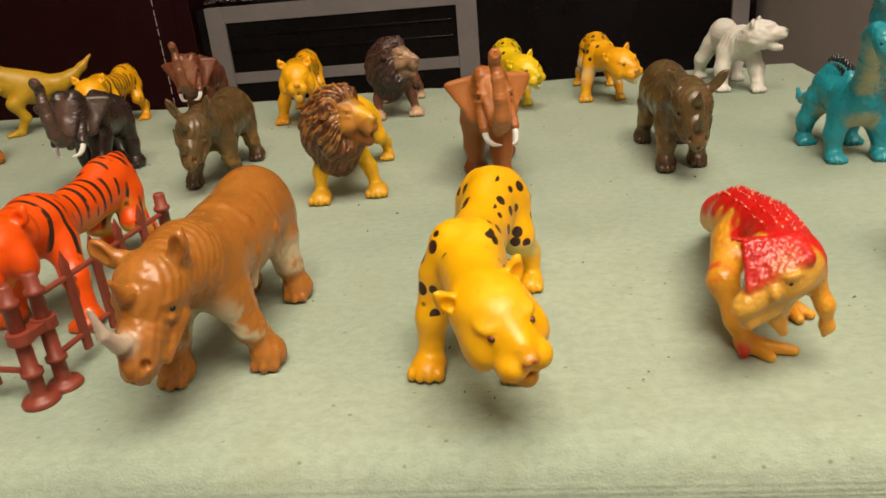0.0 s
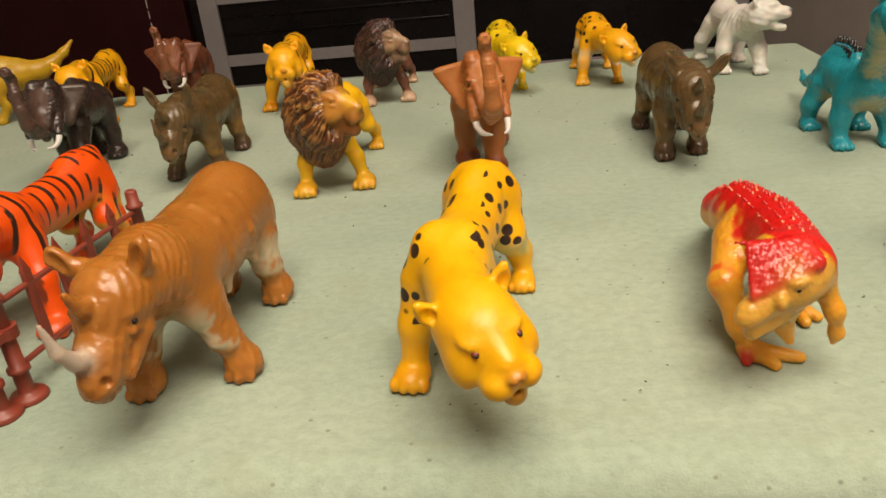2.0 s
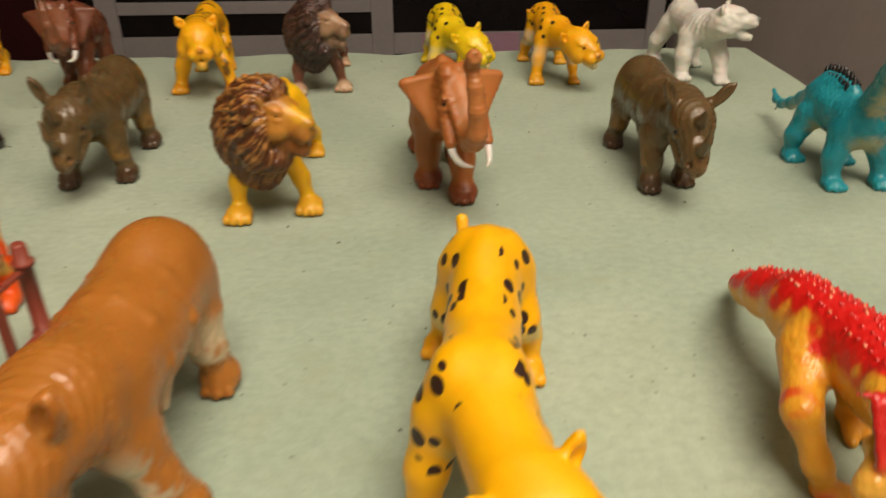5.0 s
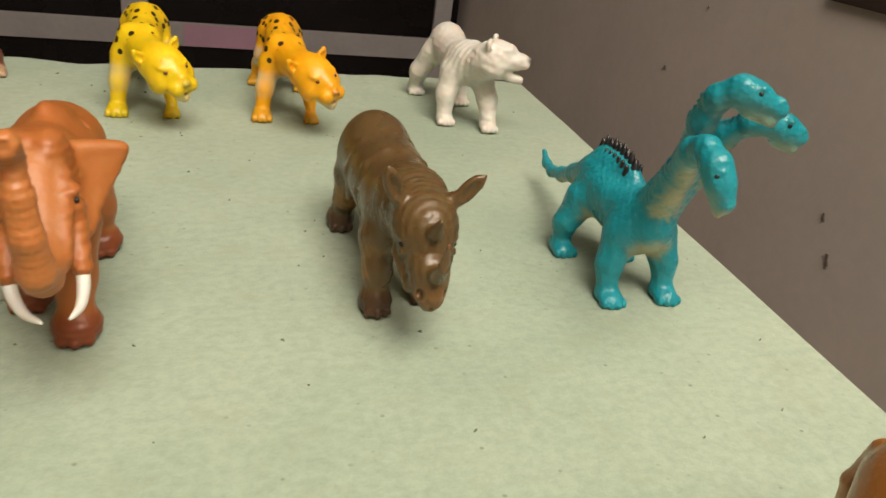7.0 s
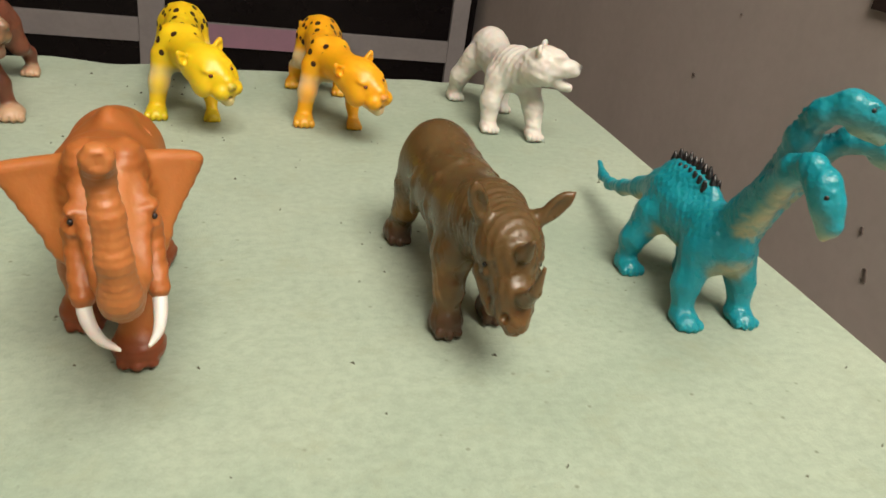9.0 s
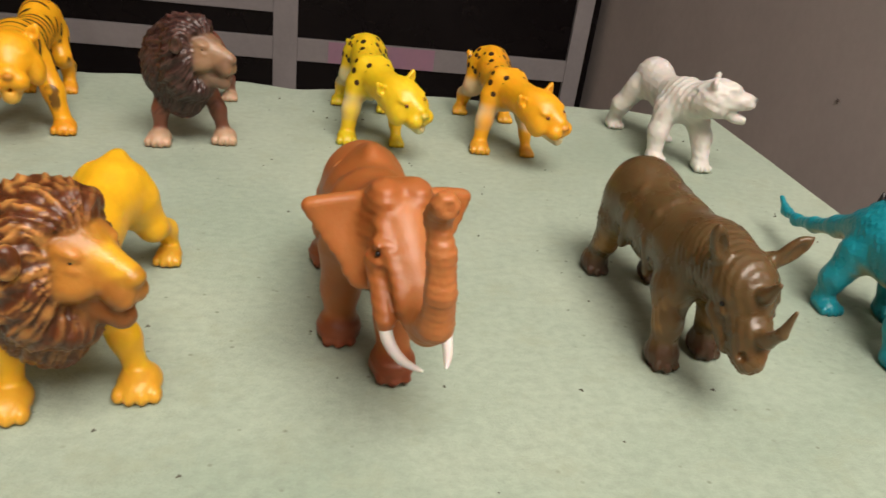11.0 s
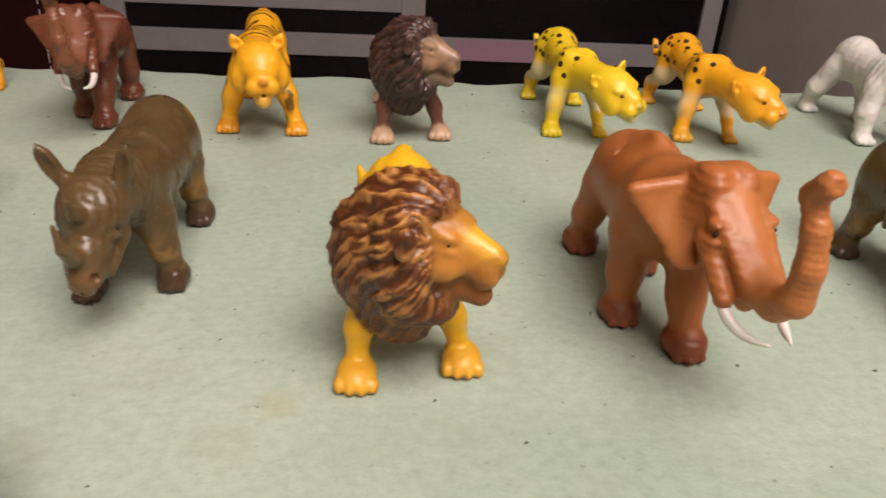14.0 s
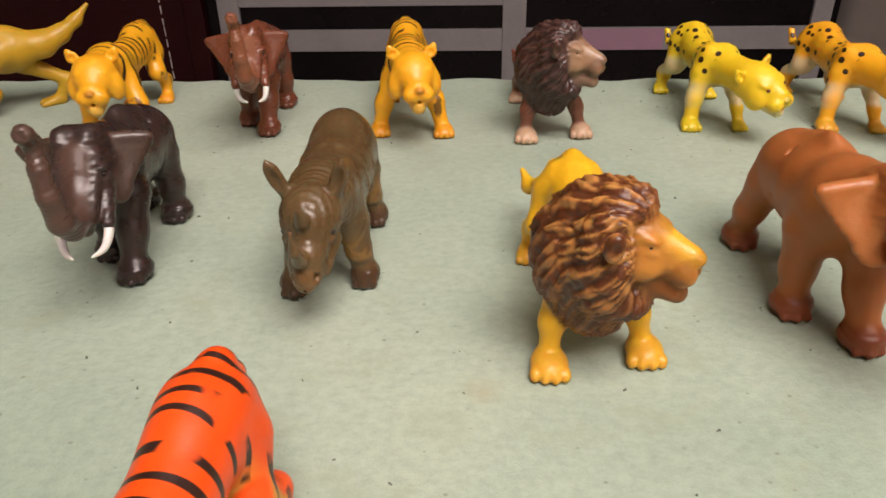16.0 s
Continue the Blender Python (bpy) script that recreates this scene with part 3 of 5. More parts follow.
    c.chain([(-46, 0, 40), (-54, -5, 34), (-59, -10, 24), (-65, -14, 20), (-71, -17, 25)], [3.6, 2.4, 2.2, 3.0, 1.2], b, 3)

    def strands(v, n, names, w):
        m = sum(w[:, i] for i, x in enumerate(names) if x == "mane")
        lock, depth = mane_locks(v)
        return m * (2.3 * (lock - 0.45) * depth + 0.28 * wobble(v, 1.15, 9) + 0.7 * wobble(v, 0.22, 7))
    c.shifts.append(strands)
    return c


def mould_rhino(turn=0, feet=((29, -10.5), (22, 9.5)), ears=(0, 0), drop=0):
    c = Clay()
    b = "hide"
    c.ball((-31, 0, 38.5), (20, 15, 17.5), b)
    c.ball((-6, 0, 37), (26, 15.5, 16), b, 8)
    c.ball((17, 0, 37), (15, 14.5, 15.5), b, 8)
    c.ball((24, 0, 46), (12, 9, 7.5), b, 6)
    for s in (1, -1):
        c.ball((-35, 8 * s, 32), (11, 6.5, 12), b)
        c.ball((21, 8.5 * s, 31), (9, 6, 11), b)
        c.chain([(5, 11 * s, 24), (3, 13.6 * s, 36), (1, 10.5 * s, 46), (0, 3 * s, 51)], [1.6, 1.6, 1.6, 1.6], b, 1.6)
        c.chain([(-17, 12.3 * s, 25), (-14, 13.8 * s, 37), (-16, 9 * s, 48)], [1.9, 1.9, 1.6], b, 2)
    c.twist((30, 0, 40), turn)
    c.on("head")
    c.cap((28, 0, 43), (43, 0, 43), 12.4, 10.8, "neck", 5)
    for x, r in ((28, 13.4), (33, 12.8), (37.5, 11.8)):
        c.ball((x, 0, 41), (1.6, r - 1.2, r), "neck", 1.8, (0, 10, 0))
    c.ball((45, 0, 44), (9.4, 9.1, 9), "head", 4)
    c.cap((48, 0, 41.5), (57, 0, 30), 8.8, 6.4, "head", 5)
    c.ball((60, 0, 26.6), (5.8, 5.2, 5.2), "lip", 3)
    c.ball((62.4, 0, 24.0), (2.6, 3.0, 2.8), "lip", 2)
    c.cap((54, 0, 22.2), (59.6, 0, 20.8), 2.5, 1.9, "lip", 2)
    c.cap((55, 0, 23.9), (66, 0, 22.8), 0.6, 0.7, "lip", 0.8, cut=True)
    c.ball((58.5, 0, 33.5), (4.8, 4.8, 4.4), "head", 3)
    c.ball((53, 0, 43), (4.4, 4.6, 3.4), "head", 3)
    for s in (1, -1):
        c.ball((50.5, 8.0 * s, 41.8), (3.4, 1.8, 1.5), "head", 1.0)
        c.ball((51.3, 8.1 * s, 37.0), (2.8, 1.5, 1.4), "head", 1.0)
        c.bead((51.4, 8.8 * s, 39.4), 0.98, "eye")
        c.ball((62.6, 4.0 * s, 27.4), (1.5, 1.2, 1.6), "lip", 0.8, cut=True)
        c.cap((47, 8.4 * s, 35), (55, 5.8 * s, 25.5), 2.4, 1.8, "head", 2)
    for x, z, r in ((51.2, 36.4, 8.2), (53.2, 33.9, 7.8), (55.0, 31.4, 7.3), (56.8, 29.2, 6.8)):
        c.ball((x, 0, z), (0.8, r, r), "head", 0.7, (0, 56, 0))
    for i in range(5):
        c.ball((44.5 + 1.9 * i, 0, 53.2 - 1.5 * i), (0.7, 6.4 - 0.5 * i, 1.0), "head", 0.9)
    c.on("horn/1")
    c.chain([(60.5, 0, 33.5), (65.5, 0, 35.5), (70, 0, 41), (72.6, 0, 50)], [3.1, 2.5, 1.8, 0.6], "horn", 0.8)
    c.on("horn/2")
    c.chain([(53, 0, 43.5), (58, 0, 46.6), (62.2, 0, 52.6)], [3.3, 2.5, 0.9], "hornback", 1.0)
    for s in (1, -1):
        c.on("ear/%d" % s)
        out = ears[0] if s > 0 else ears[1]
        c.cap((39.8, 6.5 * s, 47), (42, (9 + 0.2 * out) * s, 51), 3.0, 2.5, b, 2.5)
        c.ball((43.8, (11.4 + 0.6 * out) * s, 56.2 - 0.3 * out - 0.5 * drop), (2.4, 3.1, 6.8 - 0.25 * drop), b, 1.8, ((-22 - 3 * out) * s, 8, 0))
        c.cap((44.4, (12.8 + 0.9 * out) * s, 60 - 0.5 * out - drop), (45 - 0.6 * drop, (14 + 1.15 * out) * s, 63.4 - 0.7 * out - 1.1 * drop), 1.9, 0.6, b, 1.5)
        c.ball((46.0, (11.5 + 0.6 * out) * s, 56.8 - 0.3 * out - 0.5 * drop), (1.5, 1.8, 5.2 - 0.25 * drop), b, 0.7, ((-22 - 3 * out) * s, 8, 0), cut=True)
    c.twist()
    (rx, ry), (lx, ly) = feet
    for i, (x, y, xh, yh) in enumerate(((rx, ry, 22, -9.5), (lx, ly, 20, 9.5), (-39, -11.5, -34, -9), (-32, 12.5, -31, 9))):
        c.on("leg/%d" % i)
        c.chain([(xh, yh, 27), ((x + xh) / 2 + 1, (y + yh) / 2, 16), (x - 0.5, y, 7)], [7.4, 4.9, 4.5], "legs", 3)
        c.ball((x + 0.3, y, 4.4), (6.3, 6.0, 5.2), "feet", 3)
        for d in (-36, 0, 36):
            c.ball((x + 0.5 + 5.7 * math.cos(radians(d)), y + 5.5 * math.sin(radians(d)), 2.5), (1.7, 1.9, 2.1), "feet", 0.7)
    c.on("tail")
    c.chain([(-50, 0, 42), (-53.5, 1, 30), (-53.5, 2, 20)], [2.6, 1.8, 1.6], b, 2)

    def wrinkles(v, n, names, w):
        m = sum(w[:, i] for i, x in enumerate(names) if x in ("neck", "head", "legs", "feet", "lip"))
        lines = np.sin(v[:, 0] * 2.3 + v[:, 2] * 1.2 + 1.8 * wobble(v, 0.2, 2))
        cross = np.sin(v[:, 2] * 2.6 - v[:, 0] * 0.4 + 1.5 * wobble(v, 0.3, 6))
        return 0.2 * m * lines * (0.75 + 0.25 * cross) + 0.12 * m * wobble(v, 1.3, 14) + 0.08 * wobble(v, 0.45, 4)
    c.shifts.append(wrinkles)
    return c


def mould_elephant():
    c = Clay()
    b = "hide"
    c.ball((-25, 0, 40.5), (16.5, 14.5, 15.5), b)
    c.ball((-4, 0, 42), (24, 15.5, 16.5), b, 8)
    c.ball((14, 0, 43), (13, 14, 17), b, 8)
    c.ball((-6, 1, 56.5), (13, 5, 4.6), b, 5)
    c.ball((-4, 0, 60), (5, 2.4, 3), b, 3)
    for s in (1, -1):
        c.cap((-8, 13.5 * s, 38), (-12, 9 * s, 56), 0.8, 0.6, b, 1.4, cut=True)
    c.on("head")
    c.cap((18, 0, 49), (32, 2, 54), 12.5, 11.5, b, 6)
    h = turned((27, 1), 11)
    c.ball(h(12, 0, 56), (12, 11, 13), "head", 4, (0, 0, 11))
    for s in (1, -1):
        c.ball(h(15.5, 4.4 * s, 64.6), (7, 4.8, 6), "head", 3)
        c.ball(h(26.5, 8.6 * s, 58), (2.8, 1.6, 1.6), "head", 1.0)
        c.ball(h(27.5, 8.4 * s, 53.6), (2.4, 1.4, 1.2), "head", 1.0)
        c.bead(h(28, 8.9 * s, 55.8), 0.78, "eye")
        c.cap(h(24, 7.6 * s, 52), h(36.5, 8.1 * s, 41), 3.6, 2.7, "head", 3)
        c.cap(h(22, 6.6 * s, 61), h(40, 4.9 * s, 46.5), 2.2, 1.8, "head", 1.4)
        inward = 3.0 if s > 0 else 4.5
        c.horn([h(35, 8.2 * s, 41.5), h(39.5, 7.9 * s, 37), h(45, (8 - 0.5 * inward) * s, 34.6), h(50.8, (6.8 - inward) * s, 35)], [1.8, 1.7, 1.3, 0.4], "tusk", 10, "tusk")
    c.cap(h(22, 0, 45), h(35, 0, 38.5), 5.5, 3.0, "trunk", 4)
    c.on("trunk")
    c.chain([h(19, 0, 58), h(28, 0, 51), h(37, 0, 45.5), h(46.5, -0.8, 45), h(53.2, -1.6, 50), h(55, -2.4, 60), h(54, -3.0, 69.5), h(51, -3.6, 77), h(55, -4, 81.4)],
            [8.4, 7.3, 5.7, 4.5, 3.9, 3.4, 3.1, 2.9, 3.3], "trunk", 1.6)
    for s in (1, -1):
        c.chain([h(40, 4.2 * s, 43.5), h(53.5, -1.6 + 3.0 * s, 50), h(56, -2.4 + 2.5 * s, 60), h(55, -3 + 2.2 * s, 69.5)], [1.3, 1.1, 0.9, 0.7], "trunk", 1.0)
    c.ball(h(59.3, -4.2, 82), (2.4, 1.9, 1.9), "trunk", 0.8, (0, 0, 11), cut=True)
    for s in (1, -1):
        c.on("ear/%d" % s)
        lift = 1.0 if s > 0 else 0
        for u in np.linspace(0, 1, 9):
            c.cap(h(9 - 2.6 * u, (9 + 13.4 * u) * s, 61.6 - 2.0 * u + lift * u), h(21 - 14 * u, (8.5 + 13.5 * u) * s, 43 - 2.5 * math.sin(math.pi * min(2 * u, 1)) + 14.5 * u ** 1.6 + lift * u), 2.2 - 0.3 * u, 1.4, "ear", 2.2)
        c.cap(h(9, 9 * s, 62), h(6.4, 22.4 * s, 60 + lift), 2.5, 1.8, "ear", 1.2)
    for i, (x, y, xh, yh) in enumerate(((12, -8, 11, -7.5), (32, 8, 20, 8), (-40, -10.5, -28, -8), (-24, 9.5, -22, 8))):
        c.on("leg/%d" % i)
        c.chain([(xh, yh, 33), ((x + xh) / 2, y, 19), (x, y, 7)], [8.4, 5.8, 5.0], b)
        c.ball((x + 0.5, y, 4.6), (7.9, 7.5, 5.8), "feet", 2.4)
        for d in (-35, 0, 35):
            c.ball((x + 0.8 + 6.8 * math.cos(radians(d)), y + 6.4 * math.sin(radians(d)), 2.4), 2.0, "feet", 0.9)
    c.on("tail")
    c.chain([(-40, 0, 46), (-44.5, 1, 36), (-44.5, 2, 24)], [2.6, 1.8, 1.6], b, 2)

    def wrinkles(v, n, names, w):
        m = sum(w[:, i] for i, x in enumerate(names) if x in ("trunk",))
        hd = sum(w[:, i] for i, x in enumerate(names) if x in ("head", "feet"))
        rings = np.sin((v[:, 2] + 0.2 * v[:, 0]) * 3.2) * smooth(v[:, 0], 70, 76)
        return 0.13 * m * rings + 0.12 * hd * np.sin(v[:, 2] * 2.6 + 2 * wobble(v, 0.25, 3)) + 0.10 * hd * wobble(v, 1.2, 8) + 0.12 * wobble(v, 0.3, 4) + 0.5 * sum(w[:, i] for i, x in enumerate(names) if x == "ear") * wobble(v, 0.22, 9)
    c.shifts.append(wrinkles)
    return c


def mould_bear():
    c = Clay()
    b = "coat"
    c.ball((-24, 1, 39), (16, 12, 14), b)
    c.ball((0, 0, 36), (21, 11.5, 12), b, 8)
    c.ball((19, 0, 37), (14, 12.5, 13.5), b, 8)
    c.on("head")
    c.cap((23, 2, 40), (38, 6, 43), 11, 10, b, 6)
    h = turned((40, 7), 58)
    c.ball(h(3, 0, 46.5), (11.8, 11.2, 11), b, 4, (0, 0, 58))
    c.cap(h(9, 0, 46), h(19, 0, 47), 7.0, 5.0, b, 3.5)
    c.ball(h(10, 0, 53), (5, 6.5, 3), b, 3, (0, 0, 58))
    c.ball(h(23.4, 0, 49.0), (1.5, 1.8, 1.5), "nose", 0.8, (0, 0, 58))
    c.cap(h(8, 0, 38.6), h(19.5, 0, 36.2), 3.8, 2.5, b, 3)
    c.cap(h(13, 0, 41.8), h(26, 0, 41.0), 1.6, 2.3, b, 0.9, cut=True)
    for s in (1, -1):
        c.ball(h(4, 7.5 * s, 42), (6, 4.5, 6), b, 3, (0, 0, 58))
        c.ball(h(0, 8.6 * s, 55.5), (2.2, 3.2, 3.6), b, 1.6, (0, 0, 58))
        c.ball(h(1.6, 8.8 * s, 56), (1.3, 1.8, 1.9), b, 0.8, (0, 0, 58), cut=True)
        c.bead(h(12.2, 5.2 * s, 49.0), 0.85, "nose")
    for i, (x, y, xh, yh) in enumerate(((26, -12, 20, -8.5), (38, 13, 24, 8.5), (-38, -14, -27, -7.5), (-16, 12, -22, 7.5))):
        c.on("leg/%d" % i)
        c.chain([(xh, yh, 32), ((x + xh) / 2, y, 18), (x - 1, y, 6)], [8.2, 5.8, 4.8], b)
        paw(c, x + 4, y, 5.4, b)
    c.on("tail")
    c.ball((-39, 0, 43), (3.2, 2.6, 3.6), b, 3)

    def fur(v, n, names, w):
        ruff = smooth(v[:, 0], 2, 20) * (1 - smooth(v[:, 0], 40, 47)) * smooth(v[:, 2], 22, 30)
        lines = np.sin(v[:, 0] * 1.15 - 0.35 * v[:, 2] + 0.4 * v[:, 1] + 2.6 * wobble(v, 0.14, 1))
        return 0.22 * ruff * lines + 0.13 * wobble(v, 0.5, 2) + 0.16 * wobble(v, 1.3, 12) + 0.3 * smooth(v[:, 0], 30, 40) * wobble(v, 0.8, 5)
    c.shifts.append(fur)
    return c


def mould_three_necks():
    c = Clay(0.7)
    b = "scales"
    c.ball((-20, 0, 34), (16, 11.5, 13), b)
    c.ball((-2, 0, 31), (19, 11.5, 12), b, 8)
    c.ball((13, 0, 31), (12, 11, 11.5), b, 8)
    c.ball((-14, 0, 44.5), (16, 4.5, 5.5), b, 5)
    c.on("tail")
    c.chain([(-32, 0, 34), (-46, 1, 27), (-62, 3, 20), (-78, 6, 15), (-90, 8.5, 14), (-99, 10, 18)], [6.6, 4.2, 3.0, 2.3, 1.8, 1.1], b)
    necks = (([(16, 1, 40), (31, -5, 60), (43, -12, 72), (51, -13.5, 76), (57, -13.5, 73)], (62, -10, 63)),
             ([(16, 2, 42), (27, 1, 64), (35, -5.5, 80), (40.5, -6.7, 89.5), (46, -3, 93.5)], (51, 8, 89.5)),
             ([(15, 4, 40), (22, 10.5, 60), (28, 11.4, 73), (35, 14.5, 80), (39, 19, 81.5)], (43, 28, 78)))
    for num, (line, snout) in enumerate(necks):
        c.on("neck/%d" % num)
        c.chain(line[:4], [7.4, 5.4, 4.4, 3.9], b, 3)
        c.on("head/%d" % num)
        c.cap(line[3], line[4], 3.9, 4.2, b, 3)
        head, tip = np.array(line[-1], float), np.array(snout, float)
        d = (tip - head) / np.linalg.norm(tip - head)
        side = np.cross((0, 0, 1), d)
        side /= np.linalg.norm(side)
        c.cap(head, head + d * 5, 4.7, 4.6, b, 3)
        c.cap(head + d * 5, tip, 4.2, 3.1, b, 3)
        for s in (1, -1):
            c.ball(head + d * 4.5 + side * 3.2 * s + np.array((0, 0, 3.6)), (2.2, 1.5, 1.2), b, 1.0)
        c.cap(head + d * 4 - (0, 0, 4), tip - d * 1 - (0, 0, 4.2), 3.0, 2.2, "belly", 2)
        c.cap(head + d * 8 - (0, 0, 2.8), tip + d * 4 - (0, 0, 3.3), 0.7, 1.1, b, 0.8, cut=True)
        for s in (1, -1):
            c.bead(head + d * 4.5 + side * 4.5 * s + np.array((0, 0, 2.2)), 0.90, "eye")
            c.ball(tip + side * 1.8 * s + np.array((0, 0, 2.8)), 1.3, b, 1.2)
        c.on("neck/%d" % num)
        for p, q in zip(line[1:], line[2:]):
            p, q = np.array(p, float), np.array(q, float)
            along = (q - p) / np.linalg.norm(q - p)
            want = np.array((-d[0], -d[1], 0.6))
            back = want - along * (want @ along)
            back /= np.linalg.norm(back)
            for s in (0.1, 0.35, 0.6, 0.85):
                e = p + (q - p) * s
                c.cap(e + back * 3.0, e + back * 4.7, 1.3, 0.6, "ridge" if num == 2 else b, 0.9)
    c.on("body")
    for i in range(9):
        x = -28 + 3.3 * i
        top = 44.5 + 5.5 * math.sqrt(1 - ((x + 14) / 16) ** 2)
        c.horn([(x, 0, top - 4), (x - 0.6, 0, top), (x - 1.4, 0, top + 3.4 + 0.8 * (i % 2))], [2.2, 1.7, 0.4], "spine", 8, "spine")
        if 1 < i < 8:
            for s in (1, -1):
                c.horn([(x + 2, 2.6 * s, top - 4.5), (x + 1.6, 3.4 * s, top - 0.2)], [1.9, 0.6], "spine", 8, "spine")
    for i, (x, y, xh, yh) in enumerate(((17, -12, 12, -8), (17, 13, 12, 8), (-24, -13, -21, -8), (-18, 12, -18, 8))):
        c.on("leg/%d" % i)
        c.chain([(xh, yh, 26), ((x + xh) / 2, y, 15), (x, y, 5)], [8, 4.8, 4.2], b)
        paw(c, x + 6.5, y, 5.2, "paws")

    def scales(v, n, names, w):
        up = smooth(v[:, 2], 26, 38) * (v[:, 0] < 28)
        bumps = np.sin(v[:, 0] * 1.9 + 1.6 * wobble(v, 0.3, 11)) * np.sin(v[:, 1] * 1.5 + v[:, 2] * 1.3 + 1.6 * wobble(v, 0.3, 12))
        folds = np.sin(v[:, 0] * 1.5 + v[:, 2] * 0.6 + 1.5 * wobble(v, 0.2, 6))
        return 0.16 * up * bumps + 0.14 * up * wobble(v, 1.6, 17) + 0.10 * (1 - up) * folds + 0.08 * wobble(v, 1.2, 19) + 0.15 * wobble(v, 0.6, 3)
    c.shifts.append(scales)
    return c


def mould_horned():
    """A two-legged horned reptile that bends down, with a pointed frill."""
    c = Clay(0.62)
    b = "skin"
    c.ball((-12, 0, 31), (16, 9.2, 12), b)
    c.ball((6, 2, 33.5), (16, 9, 11.5), b, 8)
    c.ball((23, 0, 34), (14, 9, 11), b, 8)
    c.ball((34, -2, 36), (9, 8.5, 9), b, 6)
    c.on("tail")
    c.chain([(-20, 0, 31), (-36, 0, 26), (-52, 3, 18), (-66, 8, 11), (-76, 12, 6.5)], [9.4, 7.0, 5.0, 3.2, 1.5], b, 5)
    c.on("head")
    h = turned((39, -3), -66)
    c.ball(h(4, 0, 36.5), (9, 8, 8), "face", 4, (0, 15, -66))
    c.cap(h(8, 0, 34.5), h(18, 0, 30), 5.8, 3.8, "face", 3.5)
    c.ball(h(20, 0, 28.6), (2.6, 2.8, 2.6), "face", 1.6)
    c.cap(h(6, 0, 28), h(17, 0, 24), 4.0, 2.5, "face", 2.5)
    c.cap(h(9, 0, 30.4), h(24, 0, 25.6), 0.6, 0.9, "face", 0.6, cut=True)
    for s in (1, -1):
        c.ball(h(8, 5.8 * s, 39.2), (3.2, 2.2, 1.5), "face", 1.2, (0, 10, -66))
        c.bead(h(9, 6.3 * s, 37.0), 0.9, "eye")
        c.ball(h(13, 4.6 * s, 34), (2.6, 1.6, 2.6), "face", 1.5)
    c.ball((33, -7, 40.5), (9, 8, 6), b, 4)
    c.on("frill")
    tip, low = np.array((39.5, -19, 46.0)), np.array((47, -19.4, 34.6))
    for u in np.linspace(0, 1, 13):
        c.cap((37.5 + 8 * u, -4 + 1.0 * u, 46 - 3.2 * u), tip + (low - tip) * u, 1.7, 0.8, "back", 1.2)
    c.cap((38.5, -13, 46), (37, -22, 46.6), 1.6, 0.4, "back", 1.2)
    hips = (((-3, -7, 29), (14, -15.5, 22), (22, -13, 11), (23, -10, 4.5), ((28, -12), (31, -4.5), (28, 4))),
            ((-4, 7, 28), (6, 12, 20), (-7, 13, 11), (-4, 13, 4), ((6, 8.5), (8, 14), (5, 19))))
    for num, (hip, knee, heel, foot, toes) in enumerate(hips):
        c.on("leg/%d" % num)
        c.chain([hip, knee, heel, foot], [7.4, 4.4, 3.1, 3.0], b)
        for i, (x, y) in enumerate(toes):
            c.cap((foot[0], foot[1], 3.4), (x, y, 2.0), 3.1, 1.8, "toe" if i == 0 and num == 0 else b, 1.4)
    c.on("arm/1")
    c.chain([(34, 4, 32), (37, 7.5, 23), (35.5, 9.6, 15), (34, 9.8, 11)], [3.4, 2.3, 1.7, 0.9], b, 3)
    c.on("arm/2")
    c.chain([(37, -8, 30), (40, -8, 22), (41, -6, 17)], [3.4, 2.4, 1.4], b, 3)

    def scales(v, n, names, w):
        up = smooth(n[:, 2], -0.1, 0.5) * smooth(v[:, 2], 10, 24)
        frill = sum(w[:, i] for i, x in enumerate(names) if x == "back")
        grain = np.sin(v[:, 0] * 3.0 + v[:, 2] * 1.2) * np.sin(v[:, 1] * 2.8 - v[:, 2] * 1.0)
        return 0.10 * up * wobble(v, 1.5, 6) + 0.06 * wobble(v, 0.6, 8) + 0.28 * frill * grain
    c.shifts.append(scales)
    # rows of small hooked scales along the back
    verts, _, nrm = c.build()[:3]
    rng = np.random.RandomState(4)
    for row, (side, lo, hi) in enumerate(((0, -70, 34), (3.2, -46, 32), (-3.2, -46, 32), (6.2, -26, 28), (-6.2, -26, 26))):
        for x in np.arange(lo, hi, 2.9 if row else 2.3):
            mid = np.interp(x, (-76, -66, -52, -36, 0, 34), (12, 8, 3, 0, 1, -1))
            near = (np.abs(verts[:, 0] - x) < 1.2) & (np.abs(verts[:, 1] - mid - side) < 1.0) & (nrm[:, 2] > 0)
            if not near.any():
                continue
            i = np.flatnonzero(near)[verts[near, 2].argmax()]
            p, n = verts[i], nrm[i]
            c.on("tail" if x < -30 else "body")
            tall = (0.7 if row == 0 else 0.5) * rng.uniform(0.8, 1.25)
            c.horn([p - 0.5 * n, p + tall * n - np.array((0.9 * tall, 0, 0))], [0.8, 0.25], "tip" if rng.rand() < 0.2 else "back", 5, "spine")
    return c


